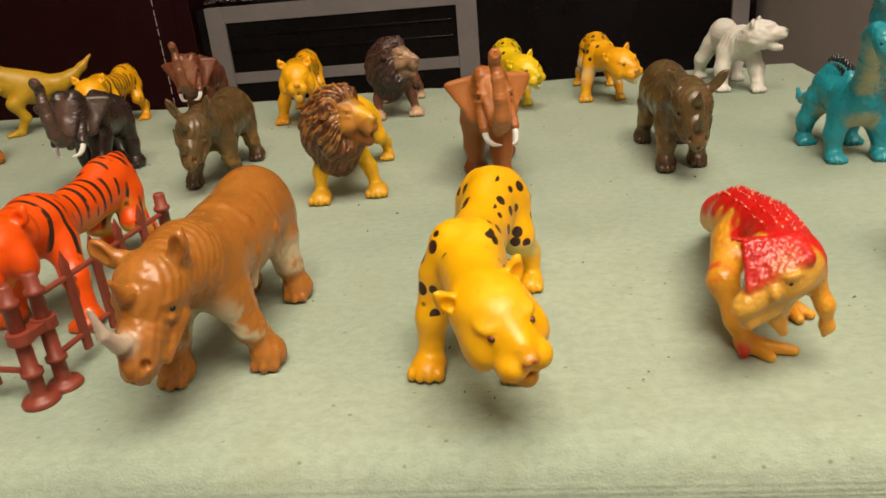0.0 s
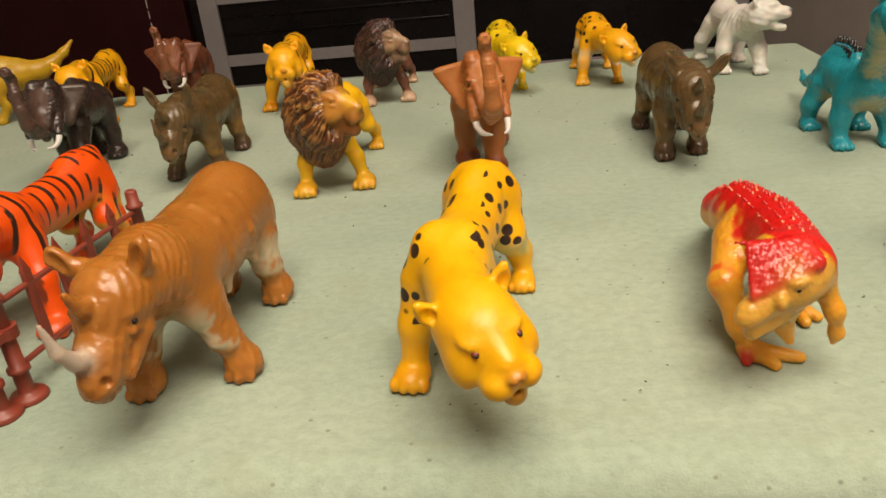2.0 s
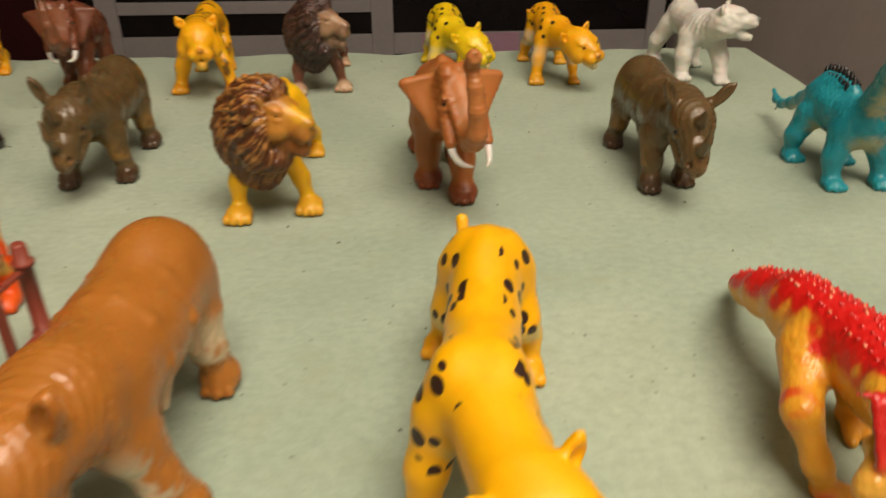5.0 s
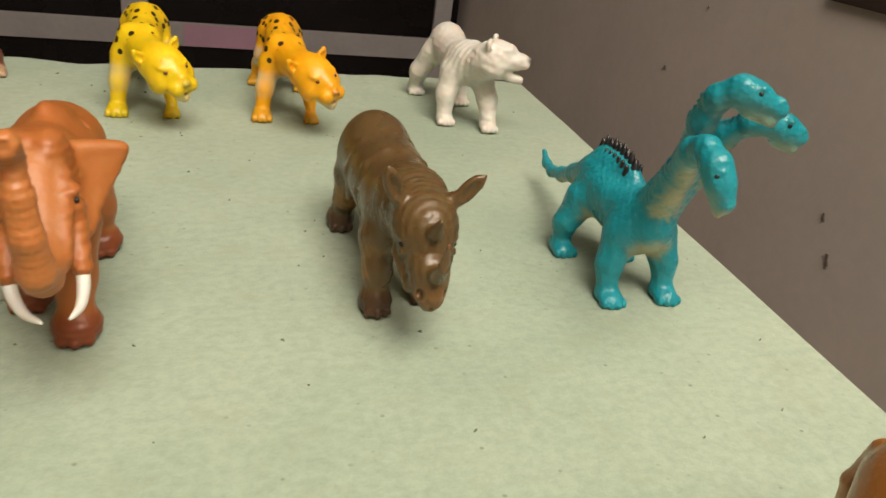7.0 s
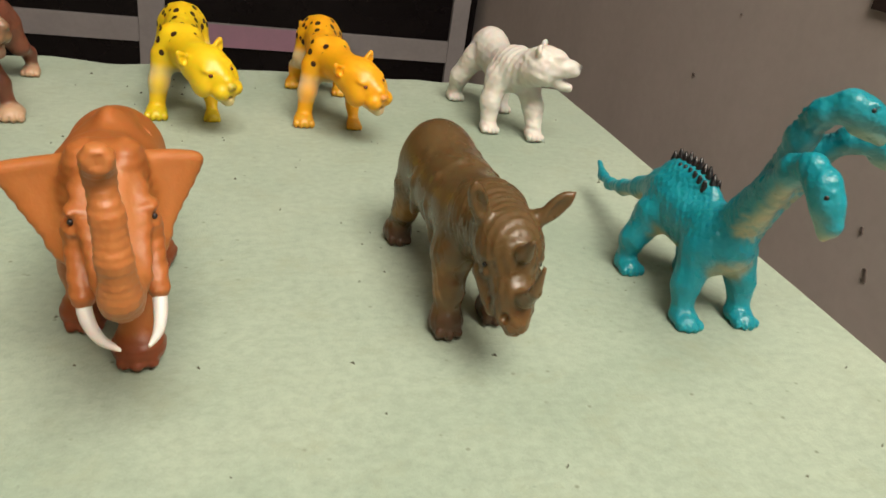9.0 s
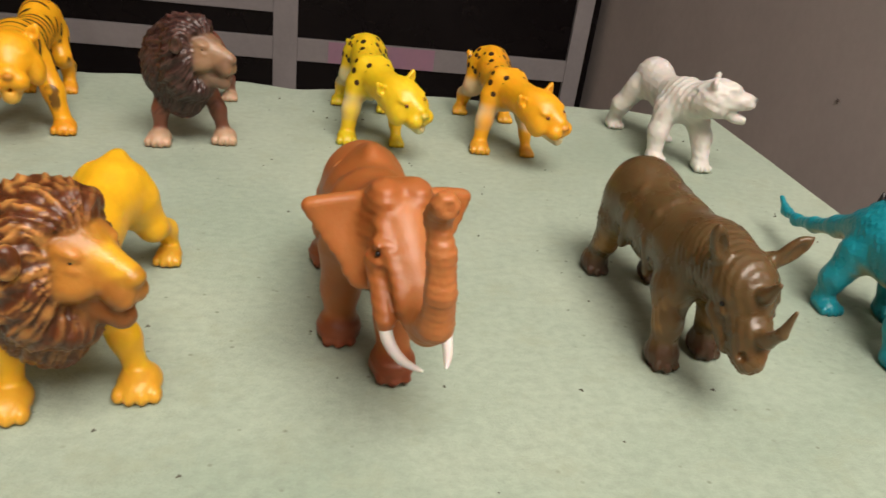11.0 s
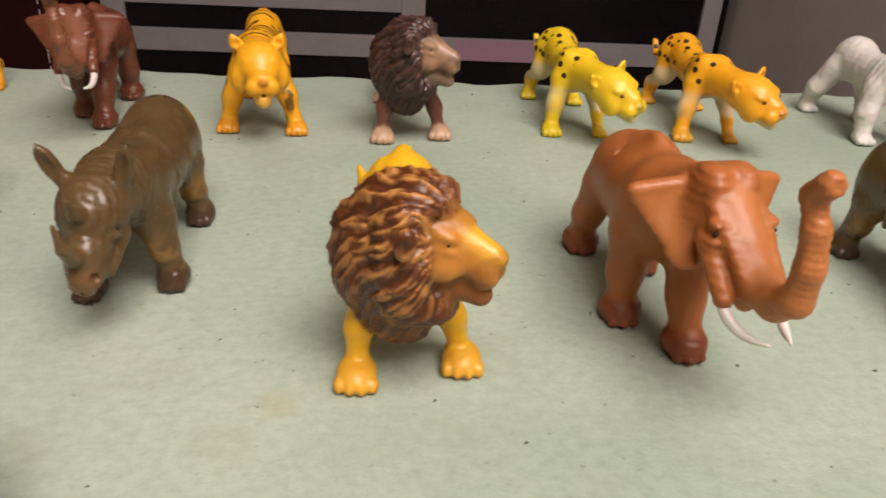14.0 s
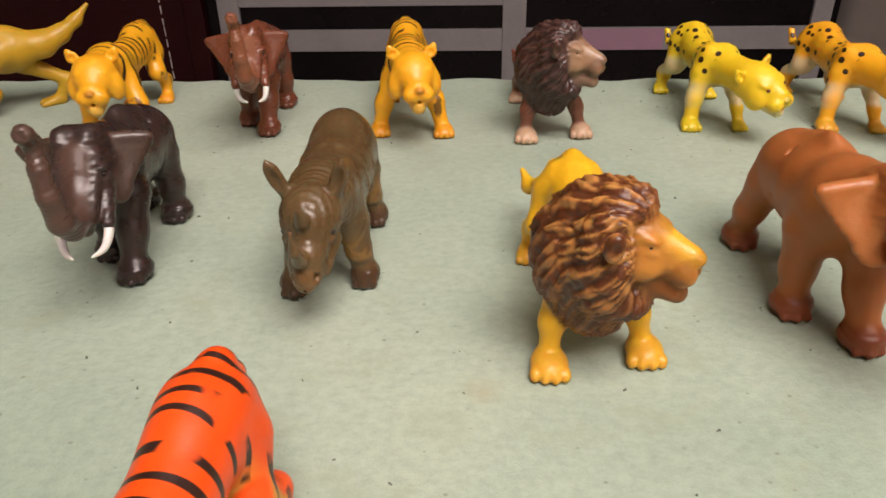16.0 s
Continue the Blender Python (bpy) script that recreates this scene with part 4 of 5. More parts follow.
def mould_upright_reptile():
    """A two-legged reptile with a raised tail."""
    c = Clay()
    b = "skin"
    c.ball((2, 0, 46), (20, 12, 17), b)
    c.ball((18, 0, 52), (17, 12, 16), b, 8)
    c.on("tail")
    c.chain([(-8, 0, 46), (-24, -1, 47), (-37, -3, 52), (-49, -5, 60), (-59, -6, 70)], [13, 9.0, 6.0, 3.8, 1.6], b, 5)
    c.on("head")
    c.chain([(26, 0, 60), (38, 0, 72), (46, 0, 82)], [10, 8, 7], b, 5)
    c.cap((48, 0, 86), (66, 0, 82), 7.5, 5, b, 4)
    c.cap((48, 0, 78), (64, 0, 75), 4.5, 3.2, b, 3)
    for s in (1, -1):
        c.bead((54, 6.4 * s, 88), 1.17, "eye")
    for s in (1, -1):
        c.on("leg/%d" % s)
        x = 22 if s > 0 else -26
        c.chain([(2, 7 * s, 46), (x * 0.6 + 8, 10 * s, 33), (x - 8, 9 * s, 18), (x, 9 * s, 5)], [9.5, 6.8, 4.5, 4], b)
        for d in (-24, 0, 24):
            c.cap((x, 9 * s, 4), (x + 13 * math.cos(radians(d)), 9 * s + 13 * math.sin(radians(d)), 2.3), 3.8, 2.1, b, 2)
        c.on("arm/%d" % s)
        c.chain([(28, 8 * s, 52), (36, 10 * s, 44), (43, 9 * s, 46)], [3.6, 2.8, 2.0], b, 3)
    return c


# ---- table and cloth ----
X_LEFT, X_RIGHT, Y_FRONT, Y_BACK = -0.80, 0.233, 0.178, 0.752


def build_table():
    t = empty_thing("table", (0, 0, FLOOR_Z), "wooden work table hidden under a pale green cloth", "table")

    def inner(bm):
        bmesh.ops.translate(bm, verts=bm.verts, vec=(0, 0, -FLOOR_Z))
        return bm
    part("tabletop", inner(box_bm(X_LEFT + 0.02, X_RIGHT - 0.042, Y_FRONT + 0.012, Y_BACK - 0.012, -0.035, -0.006, 0.003)), M_TABLE, t)
    for x in (X_LEFT + 0.08, X_RIGHT - 0.09):
        for y in (Y_FRONT + 0.06, Y_BACK - 0.06):
            part("leg", inner(box_bm(x - 0.022, x + 0.022, y - 0.022, y + 0.022, FLOOR_Z, -0.035, 0.003)), M_TABLE, t)


def wrap(s, r):
    """How far along and how far down a cloth lies, s metres past the start of a rounded edge."""
    if s <= 0:
        return s, 0.0
    if s < r * math.pi / 2:
        return r * math.sin(s / r), r * (1 - math.cos(s / r))
    return r, r + s - r * math.pi / 2


def build_cloth():
    rf, rs, drop = 0.016, 0.006, 0.20
    us = np.concatenate([np.linspace(X_LEFT, X_RIGHT - rs, 300), X_RIGHT - rs + np.linspace(0.001, drop, 40)])
    vs = np.concatenate([-np.linspace(drop, 0.001, 60), np.linspace(0, Y_BACK - Y_FRONT - rf - rs, 180), Y_BACK - Y_FRONT - rf - rs + np.linspace(0.001, 0.03, 14)])
    verts, faces = [], []
    for v in vs:
        for u in us:
            ax, dx = wrap(u - (X_RIGHT - rs), rs)
            x = X_RIGHT - rs + ax
            if v < 0:
                ay, dy = wrap(-v, rf)
                y = Y_FRONT + rf - ay
            else:
                ay, dy = wrap(v - (Y_BACK - Y_FRONT - rf - rs), rs)
                y = Y_BACK - rs + ay
            p = Vector((u * 9, v * 9, 0))
            z = -dx - dy + 0.0009 * noise.noise(p) * (1 if v > 0.02 else 0.3)
            edge = max(0.0, 1 - abs(v - (Y_BACK - Y_FRONT - rf - rs)) / 0.03)
            z += edge * 0.0022 * noise.noise(Vector((u * 30, 3, 0)))
            y += edge * 0.003 * noise.noise(Vector((u * 22, 7, 0)))
            if dy > 0.02 and v < 0:
                y += 0.006 * noise.noise(Vector((u * 14, 0, v * 3))) * min(1, dy / 0.1)
            x += 0.068 * (y - 0.515) * min(1.0, max(0.0, (u + 0.3) / 0.4))
            verts.append((x, y, min(z, 0.0004) if dx + dy == 0 else z))
    w = len(us)
    for j in range(len(vs) - 1):
        for i in range(w - 1):
            a = j * w + i
            faces.append((a, a + 1, a + w + 1, a + w))
    me = bpy.data.meshes.new("tablecloth")
    me.from_pydata(verts, [], faces)
    me.polygons.foreach_set("use_smooth", np.ones(len(faces), bool))
    me.materials.append(M_CLOTH)
    ob = tagged(new("tablecloth", me), "pale green fuzzy cloth spread over the table, linty and lightly stained", "tablecloth")
    sol = ob.modifiers.new("thickness", "SOLIDIFY")
    sol.thickness, sol.offset = 0.0015, -1


build_table()
build_cloth()


# ---- cabinet with a grey frame and black panes, behind the table ----
def build_cabinet():
    c = empty_thing("cabinet", (0, 0, FLOOR_Z), "low cabinet with a grey painted frame and glossy black panes", "cabinet")
    y = 1.70

    def up(bm):
        bmesh.ops.translate(bm, verts=bm.verts, vec=(0, 0, -FLOOR_Z))
        return bm
    part("body", up(box_bm(-0.722, 0.524, y + 0.012, 2.1, FLOOR_Z, 0.040, 0.002)), M_BLACK, c)
    top, low = 0.043, -0.62
    part("frame_post", up(box_bm(-0.693, -0.650, y - 0.006, y + 0.012, low, top, 0.0015)), M_FRAME, c)
    part("frame_post", up(box_bm(-0.126, -0.080, y - 0.006, y + 0.012, low, 0.36, 0.0015)), M_FRAME, c)
    part("frame_post", up(box_bm(0.468, 0.504, y - 0.006, y + 0.012, low, 0.36, 0.0015)), M_FRAME, c)
    part("frame_rail", up(box_bm(-0.650, -0.126, y - 0.005, y + 0.012, 0.007, top, 0.0015)), M_FRAME, c)
    part("frame_rail", up(box_bm(-0.650, -0.126, y - 0.004, y + 0.012, -0.129, -0.104, 0.0015)), M_FRAME, c)
    part("frame_rail", up(box_bm(-0.650, -0.126, y - 0.005, y + 0.012, -0.217, -0.174, 0.0015)), M_FRAME, c)
    rail = part("frame_rail", up(box_bm(-0.080, 0.468, y - 0.005, y + 0.012, -0.217, -0.173, 0.0015)), M_FRAME, c)
    part("stain", up(box_bm(-0.02, 0.19, y - 0.0075, y - 0.005, -0.2155, -0.1745)), M_PINK, rail, "pink smudge on the grey paint")
    part("frame_rail", up(box_bm(-0.650, -0.126, y - 0.005, y + 0.012, low, low + 0.05, 0.0015)), M_FRAME, c)
    part("frame_rail", up(box_bm(-0.080, 0.468, y - 0.005, y + 0.012, low, low + 0.05, 0.0015)), M_FRAME, c)
    for x0, x1, z0, z1 in ((-0.650, -0.126, -0.104, 0.007), (-0.650, -0.126, -0.174, -0.129), (-0.650, -0.126, low + 0.05, -0.217),
                           (-0.080, 0.468, -0.173, 0.36), (-0.080, 0.468, low + 0.05, -0.217)):
        part("pane", up(box_bm(x0, x1, y + 0.003, y + 0.011, z0, z1)), M_BLACK, c)
    # black ridges added in place of faint horizontal reflections on the pane
    for z in (-0.02, -0.055):
        part("reflection_ridge", up(box_bm(-0.645, -0.135, y - 0.001, y + 0.003, z - 0.006, z, 0.002)), M_BLACK, c)
    part("upper_body", up(box_bm(-0.08, 0.524, y + 0.012, 2.1, 0.041, 0.36)), M_BLACK, c)


def build_wardrobe():
    w = empty_thing("wardrobe", (0, 0, FLOOR_Z), "dark maroon laminate wardrobe with a pale stitched seam", "wardrobe")

    def up(bm):
        bmesh.ops.translate(bm, verts=bm.verts, vec=(0, 0, -FLOOR_Z))
        return bm
    part("body", up(box_bm(-2.0, -0.765, 1.70, 2.15, FLOOR_Z, 0.9, 0.003)), M_MAROON, w)
    part("side_strip", up(box_bm(-0.763, -0.7235, 1.693, 2.15, FLOOR_Z, 0.9, 0.003)), M_MAROON, w)
    for i in range(24):
        z = -0.36 + i * 0.022
        bm = box_bm(-0.8105, -0.8090, 1.6975, 1.6995, z, z + 0.013 + 0.003 * (i % 3))
        part("stitch", up(bm), M_WHITE, w)


build_cabinet()
build_wardrobe()


def build_foil():
    bm = bmesh.new()
    bmesh.ops.create_grid(bm, x_segments=36, y_segments=12, size=0.5)
    for v in bm.verts:
        x, y = v.co.x, v.co.y
        n = noise.noise(Vector((x * 14, y * 9, 1))) + 0.6 * noise.noise(Vector((x * 33, y * 20, 4)))
        v.co = Vector((-0.62 + x * 0.16, 1.76 + y * 0.08, 0.050 + 0.016 * abs(n)))
    for v in bm.verts:
        v.co.z = max(v.co.z, 0.0405)
    ob = part("foil_sheet", bm, M_FOIL)
    ob.modifiers.new("thickness", "SOLIDIFY").thickness = 0.001
    tagged(ob, "crumpled silvery foil lying on the cabinet top", "foil")


build_foil()

# dark board along the grey wall, above the table's height
board = part("wall_board", box_bm(0.535, 0.54, -0.2, 0.765, 0.083, 0.30, 0.001), M_DARKWOOD)
tagged(board, "dark brown wooden board fixed along the grey wall", "board", "", "structure")


def wall_mark(y, z, long, tall):
    bm = box_bm(0.5385, 0.54, y - long / 2, y + long / 2, z - tall / 2, z + tall / 2)
    for v in bm.verts:
        v.co.y += 0.35 * (v.co.z - z)
    return part("scuff_mark", bm, M_SCUFF, bpy.data.objects["wall_east"])


wall_mark(0.664, -0.127, 0.003, 0.011)
wall_mark(0.685, -0.093, 0.002, 0.006)
wall_mark(0.93, 0.045, 0.002, 0.002)
wall_mark(0.98, -0.035, 0.004, 0.003)


# ---- toy animals ----
BLACK_EYE = (0.012, 0.008, 0.008)
P_SPOT = plastic("spotted_plastic", 0.36, "spots", relief=0.12, relief_scale=300)
P_DENSE = plastic("finely_spotted_plastic", 0.36, "spots", relief=0.12, relief_scale=300, dense=1.22)
P_STRIPE = plastic("striped_plastic", 0.36, "stripes", relief=0.14, relief_scale=300)
P_HIDE = plastic("hide_plastic", 0.26, relief=0.24, relief_scale=300, crease=True)
P_MATTE = plastic("satin_plastic", 0.42, relief=0.25, relief_scale=320)
P_CREASED = plastic("creased_plastic", 0.24, relief=0.36, relief_scale=280, crease=True)
P_SATIN = plastic("soft_hide_plastic", 0.42, relief=0.2, relief_scale=340, crease=True)
P_MANE = plastic("mane_plastic", 0.36, relief=0.5, relief_scale=240)
P_SCALE = plastic("scaled_plastic", 0.30, relief=0.3, relief_scale=330, scales=True)


def belly(colour, low, high, strength=1.0, side=0.0):
    """Paint that gives way to another colour on the underside."""
    def fn(v, n, col):
        w = smooth(side - n[:, 2] + 0.3 * wobble(v, 0.25, 21), -0.2, 0.2) * (1 - smooth(v[:, 2], low, high)) * smooth(v[:, 2], 12, 15) * (1 - smooth(v[:, 0], 30, 36))
        return toward(col, colour, strength * w)
    return fn


leopard = mould_leopard()


def spots_on(v, n):
    body = smooth(v[:, 0], -48, -46) * smooth(v[:, 2], 19, 23) * (1 - smooth(v[:, 0], 34, 38)) * (1 - smooth(n[:, 2], 0.80, 0.92))
    return body * smooth(n[:, 2], -0.45, -0.25)


def spots_all(v, n):
    return smooth(v[:, 2], 24, 27) * (1 - smooth(v[:, 0], 32, 38)) * smooth(n[:, 2], -0.45, -0.25)


def cat_paint(coat, pale, paws, nose):
    return {"coat": coat, "head": coat, "jaw": pale, "nose": nose, "paws": paws, "eye": BLACK_EYE, "iris": (0.20, 0.035, 0.01)}


gold = cat_paint((0.92, 0.47, 0.004), (0.60, 0.28, 0.015), (0.86, 0.40, 0.005), (0.55, 0.22, 0.02))
stand(leopard.cast("toy_leopard", P_SPOT, gold, spots_on, belly((0.8, 0.6, 0.16), 24, 34)), -0.046, 0.259, -98,
      "golden yellow plastic leopard with dark brown spots, head lowered", "toy leopard", 1.05)
lemon = cat_paint((0.88, 0.60, 0.008), (0.72, 0.62, 0.3), (0.74, 0.56, 0.01), (0.5, 0.4, 0.03))
stand(leopard.cast("toy_leopard", P_DENSE, lemon, spots_all, belly((0.7, 0.6, 0.33), 25, 30, 0.9, 0.9)), -0.029, 0.675, -90,
      "lemon yellow plastic leopard with dark spots and open mouth", "toy leopard")
amber = cat_paint((0.90, 0.42, 0.006), (0.75, 0.6, 0.35), (0.72, 0.36, 0.02), (0.6, 0.25, 0.03))
stand(leopard.cast("toy_leopard", P_DENSE, amber, spots_all, belly((0.74, 0.58, 0.36), 25, 30, 0.9, 0.9)), 0.050, 0.672, -93,
      "amber orange plastic leopard with dark spots and cream belly", "toy leopard")

tiger = mould_tiger()


def stripes_on(v, n):
    body = smooth(v[:, 2], 17, 24) * (1 - smooth(v[:, 0], 36, 44)) * smooth(n[:, 2], -0.5, -0.2)
    legs = smooth(v[:, 2], 10, 14) * (np.abs(v[:, 1]) > 14) * (v[:, 0] < 45) * 1.0
    return np.maximum(body, 0.8 * legs)


sun = cat_paint((0.92, 0.44, 0.006), (0.8, 0.45, 0.06), (0.80, 0.34, 0.01), (0.6, 0.25, 0.02))
yellow_tiger = tiger.cast("toy_tiger", P_STRIPE, sun, stripes_on)
stand(yellow_tiger, -0.211, 0.669, -84, "orange-yellow plastic tiger with thin black stripes", "toy tiger")
stand(copy_thing(yellow_tiger, Matrix()), -0.387, 0.665, -84, "orange-yellow plastic tiger standing beside the yellow reptile", "toy tiger")
blaze = cat_paint((0.90, 0.095, 0.003), (0.75, 0.28, 0.02), (0.78, 0.10, 0.006), (0.5, 0.06, 0.01))
stand(tiger.cast("toy_tiger", P_STRIPE, blaze, stripes_on, belly((0.72, 0.36, 0.04), 24, 40)), -0.2265, 0.311, -92,
      "bright red-orange plastic tiger with black stripes behind the fence", "toy tiger", 1.0)

lion = mould_lion()


def mane_tips(colour, shade, strength):
    """Dry-brushed light tips on the mane's locks, most round the ear, and a darker wash on the cheeks, brows and jaw."""
    def fn(v, n, col):
        lock, depth = mane_locks(v)
        in_mane = (v[:, 0] > 8) & (v[:, 2] > 16) & (col.sum(1) < 0.36)
        near = np.exp(-((v[:, 0] - 50) ** 2 + (v[:, 1] + 4) ** 2 + (v[:, 2] - 52) ** 2) / 330)
        top = np.exp(-((v[:, 0] - 36) ** 2 + v[:, 1] ** 2 + (v[:, 2] - 66) ** 2) / 200)
        brushed = np.clip(0.06 + 1.1 * near + 0.7 * top + 0.25 * wobble(v, 0.2, 4), 0, 1)
        face = (v[:, 0] > 30) & (v[:, 1] > 6) & (v[:, 2] > 30) & ~in_mane
        col = toward(col, shade, face * (0.5 * smooth(wobble(v, 0.4, 8), 0.1, 0.8) + 0.75 * (1 - smooth(v[:, 2] + wobble(v, 0.3, 5), 38, 45))))
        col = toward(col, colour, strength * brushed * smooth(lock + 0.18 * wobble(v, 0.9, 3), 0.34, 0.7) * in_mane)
        # gaps between the locks carry shade painted into the colour
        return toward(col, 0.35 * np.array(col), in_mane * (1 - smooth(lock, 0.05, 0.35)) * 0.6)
    return fn


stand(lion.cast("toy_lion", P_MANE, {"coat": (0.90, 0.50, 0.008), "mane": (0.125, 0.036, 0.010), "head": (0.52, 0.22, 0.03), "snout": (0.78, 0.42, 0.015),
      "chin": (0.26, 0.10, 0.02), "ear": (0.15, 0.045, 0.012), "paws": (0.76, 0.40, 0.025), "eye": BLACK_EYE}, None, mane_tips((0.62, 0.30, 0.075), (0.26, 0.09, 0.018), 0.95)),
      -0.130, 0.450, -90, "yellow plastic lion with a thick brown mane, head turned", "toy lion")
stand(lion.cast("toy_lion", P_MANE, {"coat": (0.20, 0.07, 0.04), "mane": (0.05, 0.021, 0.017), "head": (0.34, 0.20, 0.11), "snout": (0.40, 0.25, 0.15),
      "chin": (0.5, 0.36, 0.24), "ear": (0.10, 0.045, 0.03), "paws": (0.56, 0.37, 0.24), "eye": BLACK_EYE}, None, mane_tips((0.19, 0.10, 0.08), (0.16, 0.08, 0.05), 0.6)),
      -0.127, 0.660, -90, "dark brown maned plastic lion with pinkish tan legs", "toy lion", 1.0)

rhino, glancing_rhino, spread_rhino = mould_rhino(-2, ears=(4, 0)), mould_rhino(-4, ((29, -10.5), (19, 18)), (-2, 4), 4), mould_rhino(-3, ((29, -14), (22, 13.5)), (-1, 0))


def rhino_paint(hide, lip, horn):
    return {"hide": hide, "neck": hide, "head": hide, "lip": lip, "horn": horn, "hornback": hide, "legs": hide, "feet": hide, "eye": BLACK_EYE}


tan = glancing_rhino.cast("toy_rhino", P_CREASED, rhino_paint((0.41, 0.152, 0.024), (0.42, 0.16, 0.026), (0.62, 0.52, 0.42)), None, belly((0.62, 0.5, 0.33), 22, 34))
stand(tan, -0.1395, 0.256, -93, "tan brown plastic rhino with a pale horn and belly", "toy rhino", 1.04)
stand(copy_thing(tan, Matrix()), 0.140, 0.251, -88, "tan brown plastic rhino at the end of the front row", "toy rhino", 1.04)
stand(copy_thing(tan, Matrix()), -0.452, 0.525, -90, "tan brown plastic rhino beside the dark elephant", "toy rhino")
olive = rhino_paint((0.118, 0.072, 0.027), (0.17, 0.09, 0.03), (0.15, 0.09, 0.035))
olive["feet"] = (0.075, 0.038, 0.018)
stand(rhino.cast("toy_rhino", P_HIDE, olive, None, belly((0.26, 0.14, 0.035), 18, 30)), 0.068, 0.462, -90,
      "glossy olive brown plastic rhino with lowered head", "toy rhino", 0.97)
stand(spread_rhino.cast("toy_rhino", P_HIDE, olive, None, belly((0.26, 0.14, 0.035), 18, 30)), -0.224, 0.487, -88,
      "glossy olive brown plastic rhino standing between lion and elephant", "toy rhino", 0.96)

elephant = mould_elephant()


def elephant_paint(hide, ear, trunk, feet, tusk=(0.78, 0.76, 0.72)):
    return {"hide": hide, "head": hide, "ear": ear, "trunk": trunk, "feet": feet, "tusk": tusk, "eye": BLACK_EYE}


stand(elephant.cast("toy_elephant", P_SATIN, elephant_paint((0.40, 0.128, 0.028), (0.44, 0.15, 0.034), (0.47, 0.17, 0.045), (0.23, 0.055, 0.016))),
      -0.045, 0.461, -90, "russet brown plastic elephant with raised trunk and white tusks", "toy elephant")
stand(elephant.cast("toy_elephant", P_HIDE, elephant_paint((0.040, 0.024, 0.021), (0.065, 0.038, 0.027), (0.09, 0.05, 0.037), (0.034, 0.02, 0.018))),
      -0.314, 0.498, -85, "dark grey-brown plastic elephant with raised trunk and white tusks", "toy elephant", 0.97)
stand(elephant.cast("toy_elephant", P_HIDE, elephant_paint((0.17, 0.052, 0.024), (0.17, 0.052, 0.024), (0.23, 0.085, 0.04), (0.16, 0.046, 0.02))),
      -0.302, 0.664, -86, "reddish brown plastic elephant in the back row", "toy elephant", 0.95)

bear = mould_bear()
stand(bear.cast("toy_polar_bear", P_MATTE, {"coat": (0.74, 0.71, 0.66), "nose": (0.015, 0.013, 0.012)}), 0.160, 0.668, -90,
      "white plastic polar bear with open mouth and black nose", "toy bear")

necks = mould_three_necks()


def teal_belly(v, n, col):
    w = smooth(-n[:, 2] + 0.35 * n[:, 0] + 0.12 * wobble(v, 0.4, 5), 0.3, 1.0) * smooth(v[:, 2], 14, 20) * (1 - 0.8 * smooth(v[:, 2] + 0.25 * v[:, 0], 72, 82))
    return toward(col, (0.55, 0.47, 0.26), 0.9 * w)


stand(necks.cast("toy_dinosaur", P_SCALE, {"scales": (0.010, 0.29, 0.36), "belly": (0.30, 0.45, 0.36), "spine": (0.012, 0.012, 0.014), "ridge": (0.012, 0.06, 0.07), "paws": (0.010, 0.30, 0.38),
      "eye": BLACK_EYE}, None, teal_belly), 0.163, 0.450, -90, "teal plastic dinosaur with three necks and black back spines", "toy dinosaur")

horned = mould_horned()


def red_back(v, n, col):
    mid = np.interp(v[:, 0], (-76, -66, -52, -36, 0, 34), (12, 8, 3, 0, 1, -1))
    off = np.abs(v[:, 1] - mid) + 1.6 * wobble(v, 0.6, 9)
    half = np.interp(v[:, 0], (-76, -50, -20, 10, 36), (7, 8, 9, 9.6, 9.6))
    w = (1 - smooth(off - half, -0.8, 1.2)) * smooth(n[:, 2], -0.1, 0.2) * smooth(v[:, 2], 5, 9) * (1 - smooth(v[:, 0], 38, 41))
    w = w * np.where(v[:, 0] > -15, smooth(v[:, 2], 31, 34), 1.0)
    knee = np.exp(-((v[:, 0] - 10) ** 2 + (v[:, 1] + 18) ** 2 + (v[:, 2] - 25) ** 2) / 60) * smooth(wobble(v, 0.9, 4), -0.1, 0.35)
    return toward(col, (0.66, 0.012, 0.010), np.maximum(w, 0.85 * knee))


stand(horned.cast("toy_dinosaur", P_SCALE, {"skin": (0.78, 0.36, 0.03), "tip": (0.78, 0.2, 0.1), "face": (0.74, 0.40, 0.06), "back": (0.60, 0.018, 0.014), "toe": (0.6, 0.03, 0.015), "eye": BLACK_EYE},
      None, red_back), 0.050, 0.256, -88, "orange plastic horned dinosaur with a red scaly back", "toy dinosaur")

upright = mould_upright_reptile()
stand(upright.cast("toy_dinosaur", P_MATTE, {"skin": (0.56, 0.33, 0.012), "eye": BLACK_EYE}), -0.469, 0.675, 208,
      "mustard yellow plastic dinosaur with a raised tail", "toy dinosaur", 0.9)


# ---- toy fence ----
def lathe(profile, sides=20):
    bm = bmesh.new()
    rings = []
    for r, z in profile:
        rings.append([bm.verts.new((r * math.cos(a), r * math.sin(a), z)) for a in np.arange(sides) * 2 * math.pi / sides])
    for a, b in zip(rings, rings[1:]):
        for i in range(sides):
            bm.faces.new((a[i], a[(i + 1) % sides], b[(i + 1) % sides], b[i]))
    bm.faces.new(rings[0][::-1])
    bm.faces.new(rings[-1])
    for f in bm.faces:
        f.smooth = len(f.verts) == 4
    return bm


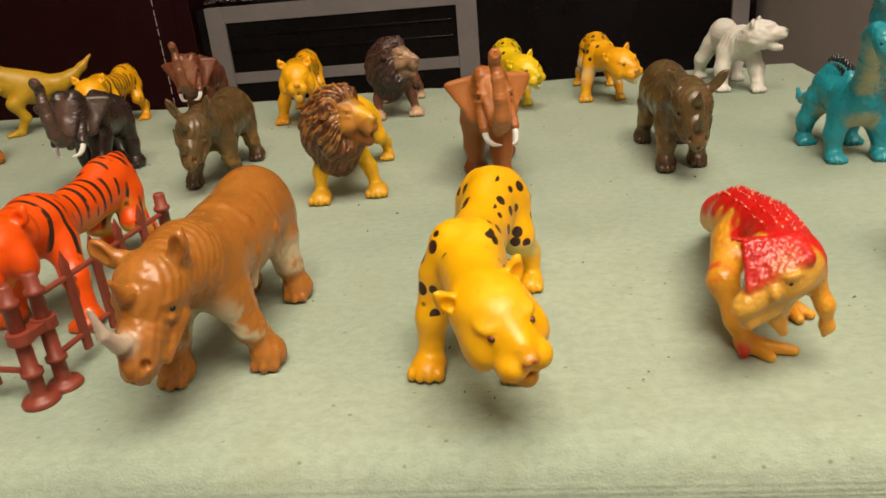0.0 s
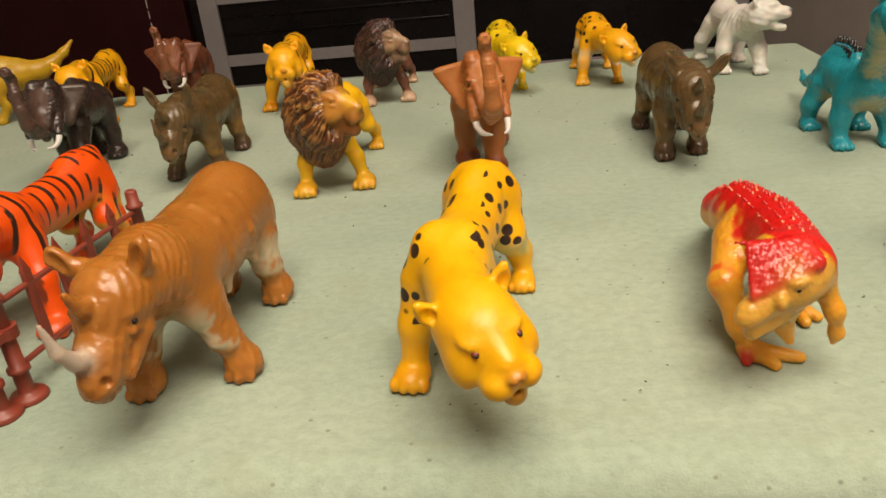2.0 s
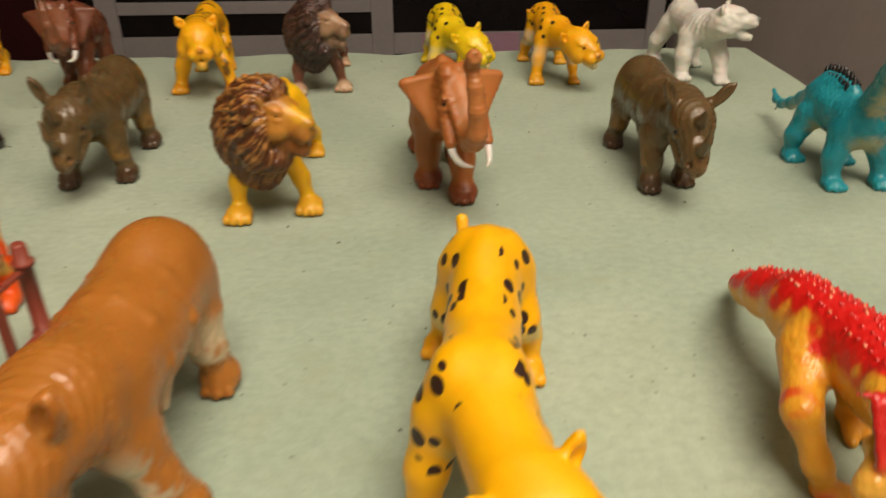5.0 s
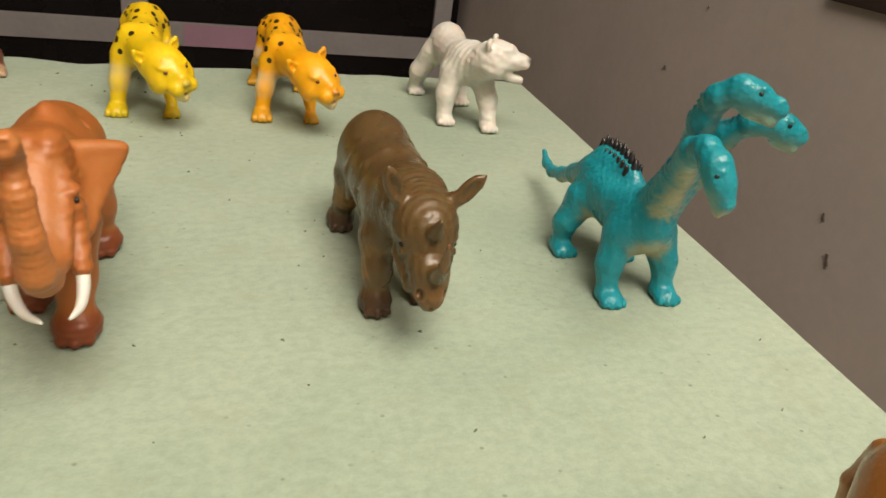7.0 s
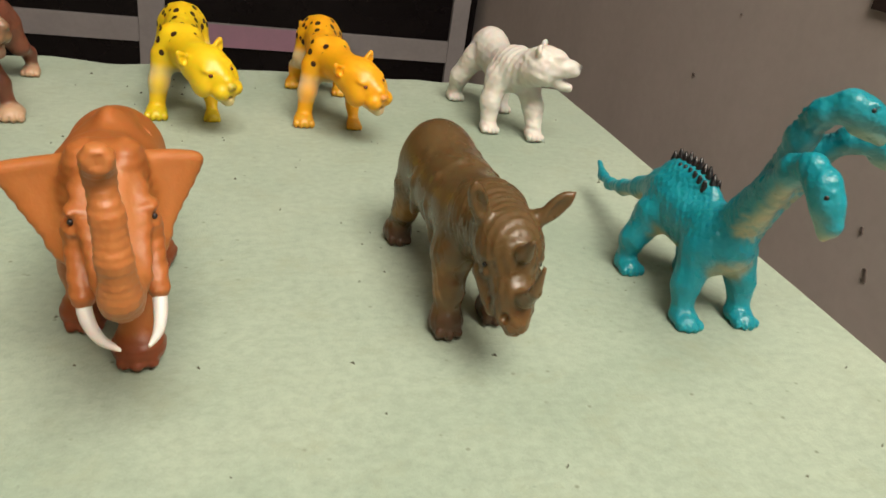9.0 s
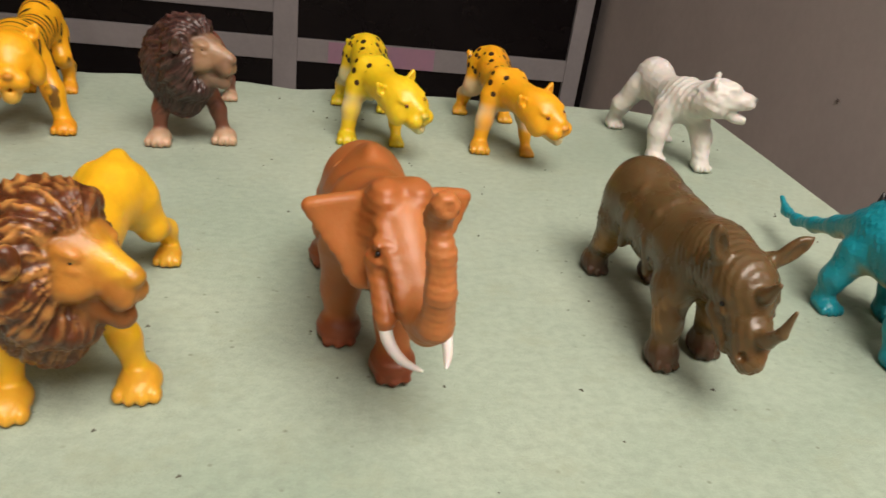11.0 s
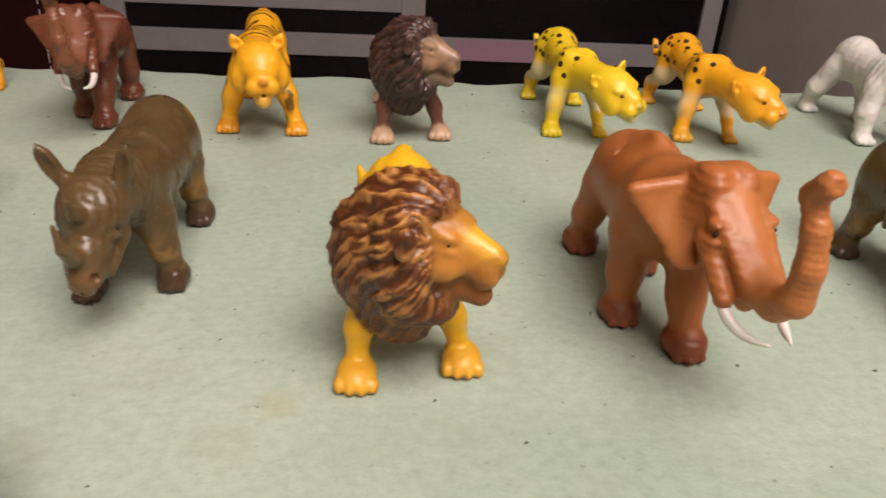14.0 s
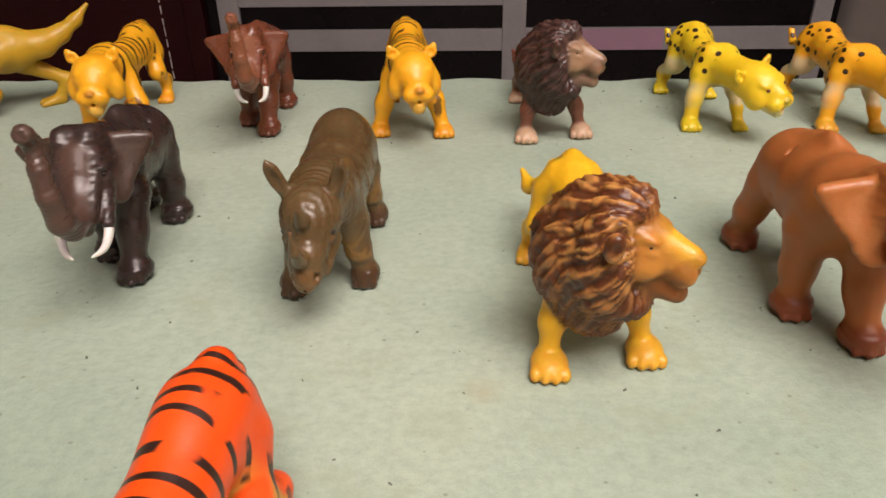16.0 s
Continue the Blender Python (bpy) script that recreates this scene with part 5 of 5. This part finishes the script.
def painted(ob, colour):
    att = ob.data.color_attributes.new("paint", "FLOAT_COLOR", "POINT")
    att.data.foreach_set("color", np.tile([*colour, 0.0], len(ob.data.vertices)).astype(np.float32))
    return ob


FENCE_RED = (0.26, 0.05, 0.028)


def build_fence(label, x, y, heading, length):
    f = empty_thing("toy_fence", (0, 0, 0), label, "toy fence", "toy fence sections")
    f.matrix_basis = pose(x, y, 0, 0, 0, heading)
    for px in (0.0, length):
        bm = lathe([(0.0062, 0), (0.0064, 0.0012), (0.0055, 0.0026), (0.0029, 0.0030), (0.0026, 0.004), (0.0026, 0.0108), (0.0036, 0.0112), (0.0036, 0.0128), (0.0026, 0.0132),
                    (0.0025, 0.0365), (0.0034, 0.0369), (0.0034, 0.0384), (0.0025, 0.0388), (0.0024, 0.0437), (0.0018, 0.0445)])
        bmesh.ops.translate(bm, verts=bm.verts, vec=(px, 0, 0))
        painted(part("post", bm, M_FENCE, f), FENCE_RED)
    for z in (0.0125, 0.0355):
        bm = bmesh.new()
        bmesh.ops.create_cone(bm, cap_ends=True, segments=10, radius1=0.0011, radius2=0.0011, depth=length - 0.004,
                              matrix=Matrix.Translation((length / 2, 0, z)) @ Matrix.Rotation(math.pi / 2, 4, "Y"))
        painted(part("rail", bm, M_FENCE, f), FENCE_RED)
    count = 4
    for i in range(count):
        px = length * (i + 1) / (count + 1)
        bm = box_bm(px - 0.0018, px + 0.0018, -0.0010, 0.0010, 0.006, 0.0395, 0.0005)
        bmesh.ops.create_cone(bm, cap_ends=True, segments=4, radius1=0.0025, radius2=0.0001, depth=0.006,
                                     matrix=Matrix.Translation((px, 0, 0.0424)) @ Matrix.Diagonal((1, 0.6, 1, 1)) @ Matrix.Rotation(math.pi / 4, 4, "Z"))
        painted(part("picket", bm, M_FENCE, f), FENCE_RED)
    return f


a = build_fence("reddish brown plastic picket fence section beside the rhino", -0.194, 0.226, 83.2, 0.0806)
bm = bmesh.new()
bmesh.ops.create_cone(bm, cap_ends=True, segments=16, radius1=0.0041, radius2=0.0041, depth=0.004, matrix=Matrix.Translation((0.0, 0, 0.026)))
bmesh.ops.create_cone(bm, cap_ends=True, segments=16, radius1=0.0041, radius2=0.0041, depth=0.0038, matrix=Matrix.Translation((-0.0105, 0.001, 0.026)))
box_bm(-0.0105, 0.0, -0.003, 0.003, 0.0245, 0.0275, 0.0, bm)
painted(part("clip", bm, M_FENCE, a, "small moulded clip joining two fence posts"), FENCE_RED)
build_fence("reddish brown plastic picket fence section in front of the orange tiger", -0.197, 0.2165, 171, 0.082)


# ---- lint on the cloth ----
def build_lint():
    rng = random.Random(5)
    bm = bmesh.new()
    for _ in range(260):
        x, y = rng.uniform(-0.5, 0.22), rng.uniform(0.19, 0.74)
        a, long, wide = rng.gauss(0, 0.7), rng.uniform(0.0003, 0.0011), rng.uniform(0.00012, 0.0003)
        d, e = Vector((math.cos(a), math.sin(a), 0)), Vector((-math.sin(a), math.cos(a), 0))
        o = Vector((x, y, 0.0006))
        v = [bm.verts.new(o + d * (i * long) + e * (j * wide) + Vector((0, 0, k))) for i, j, k in ((-1, -1, -0.0008), (1, -1, -0.0008), (1, 1, -0.0008), (-1, 1, -0.0008), (0.2, 0, 0.0003))]
        for f in ((0, 1, 4), (1, 2, 4), (2, 3, 4), (3, 0, 4)):
            bm.faces.new([v[i] for i in f])
    ob = part("lint", bm, M_LINT)
    tagged(ob, "dark specks of lint and fibre scattered on the cloth", "lint", "", "stuff")


build_lint()
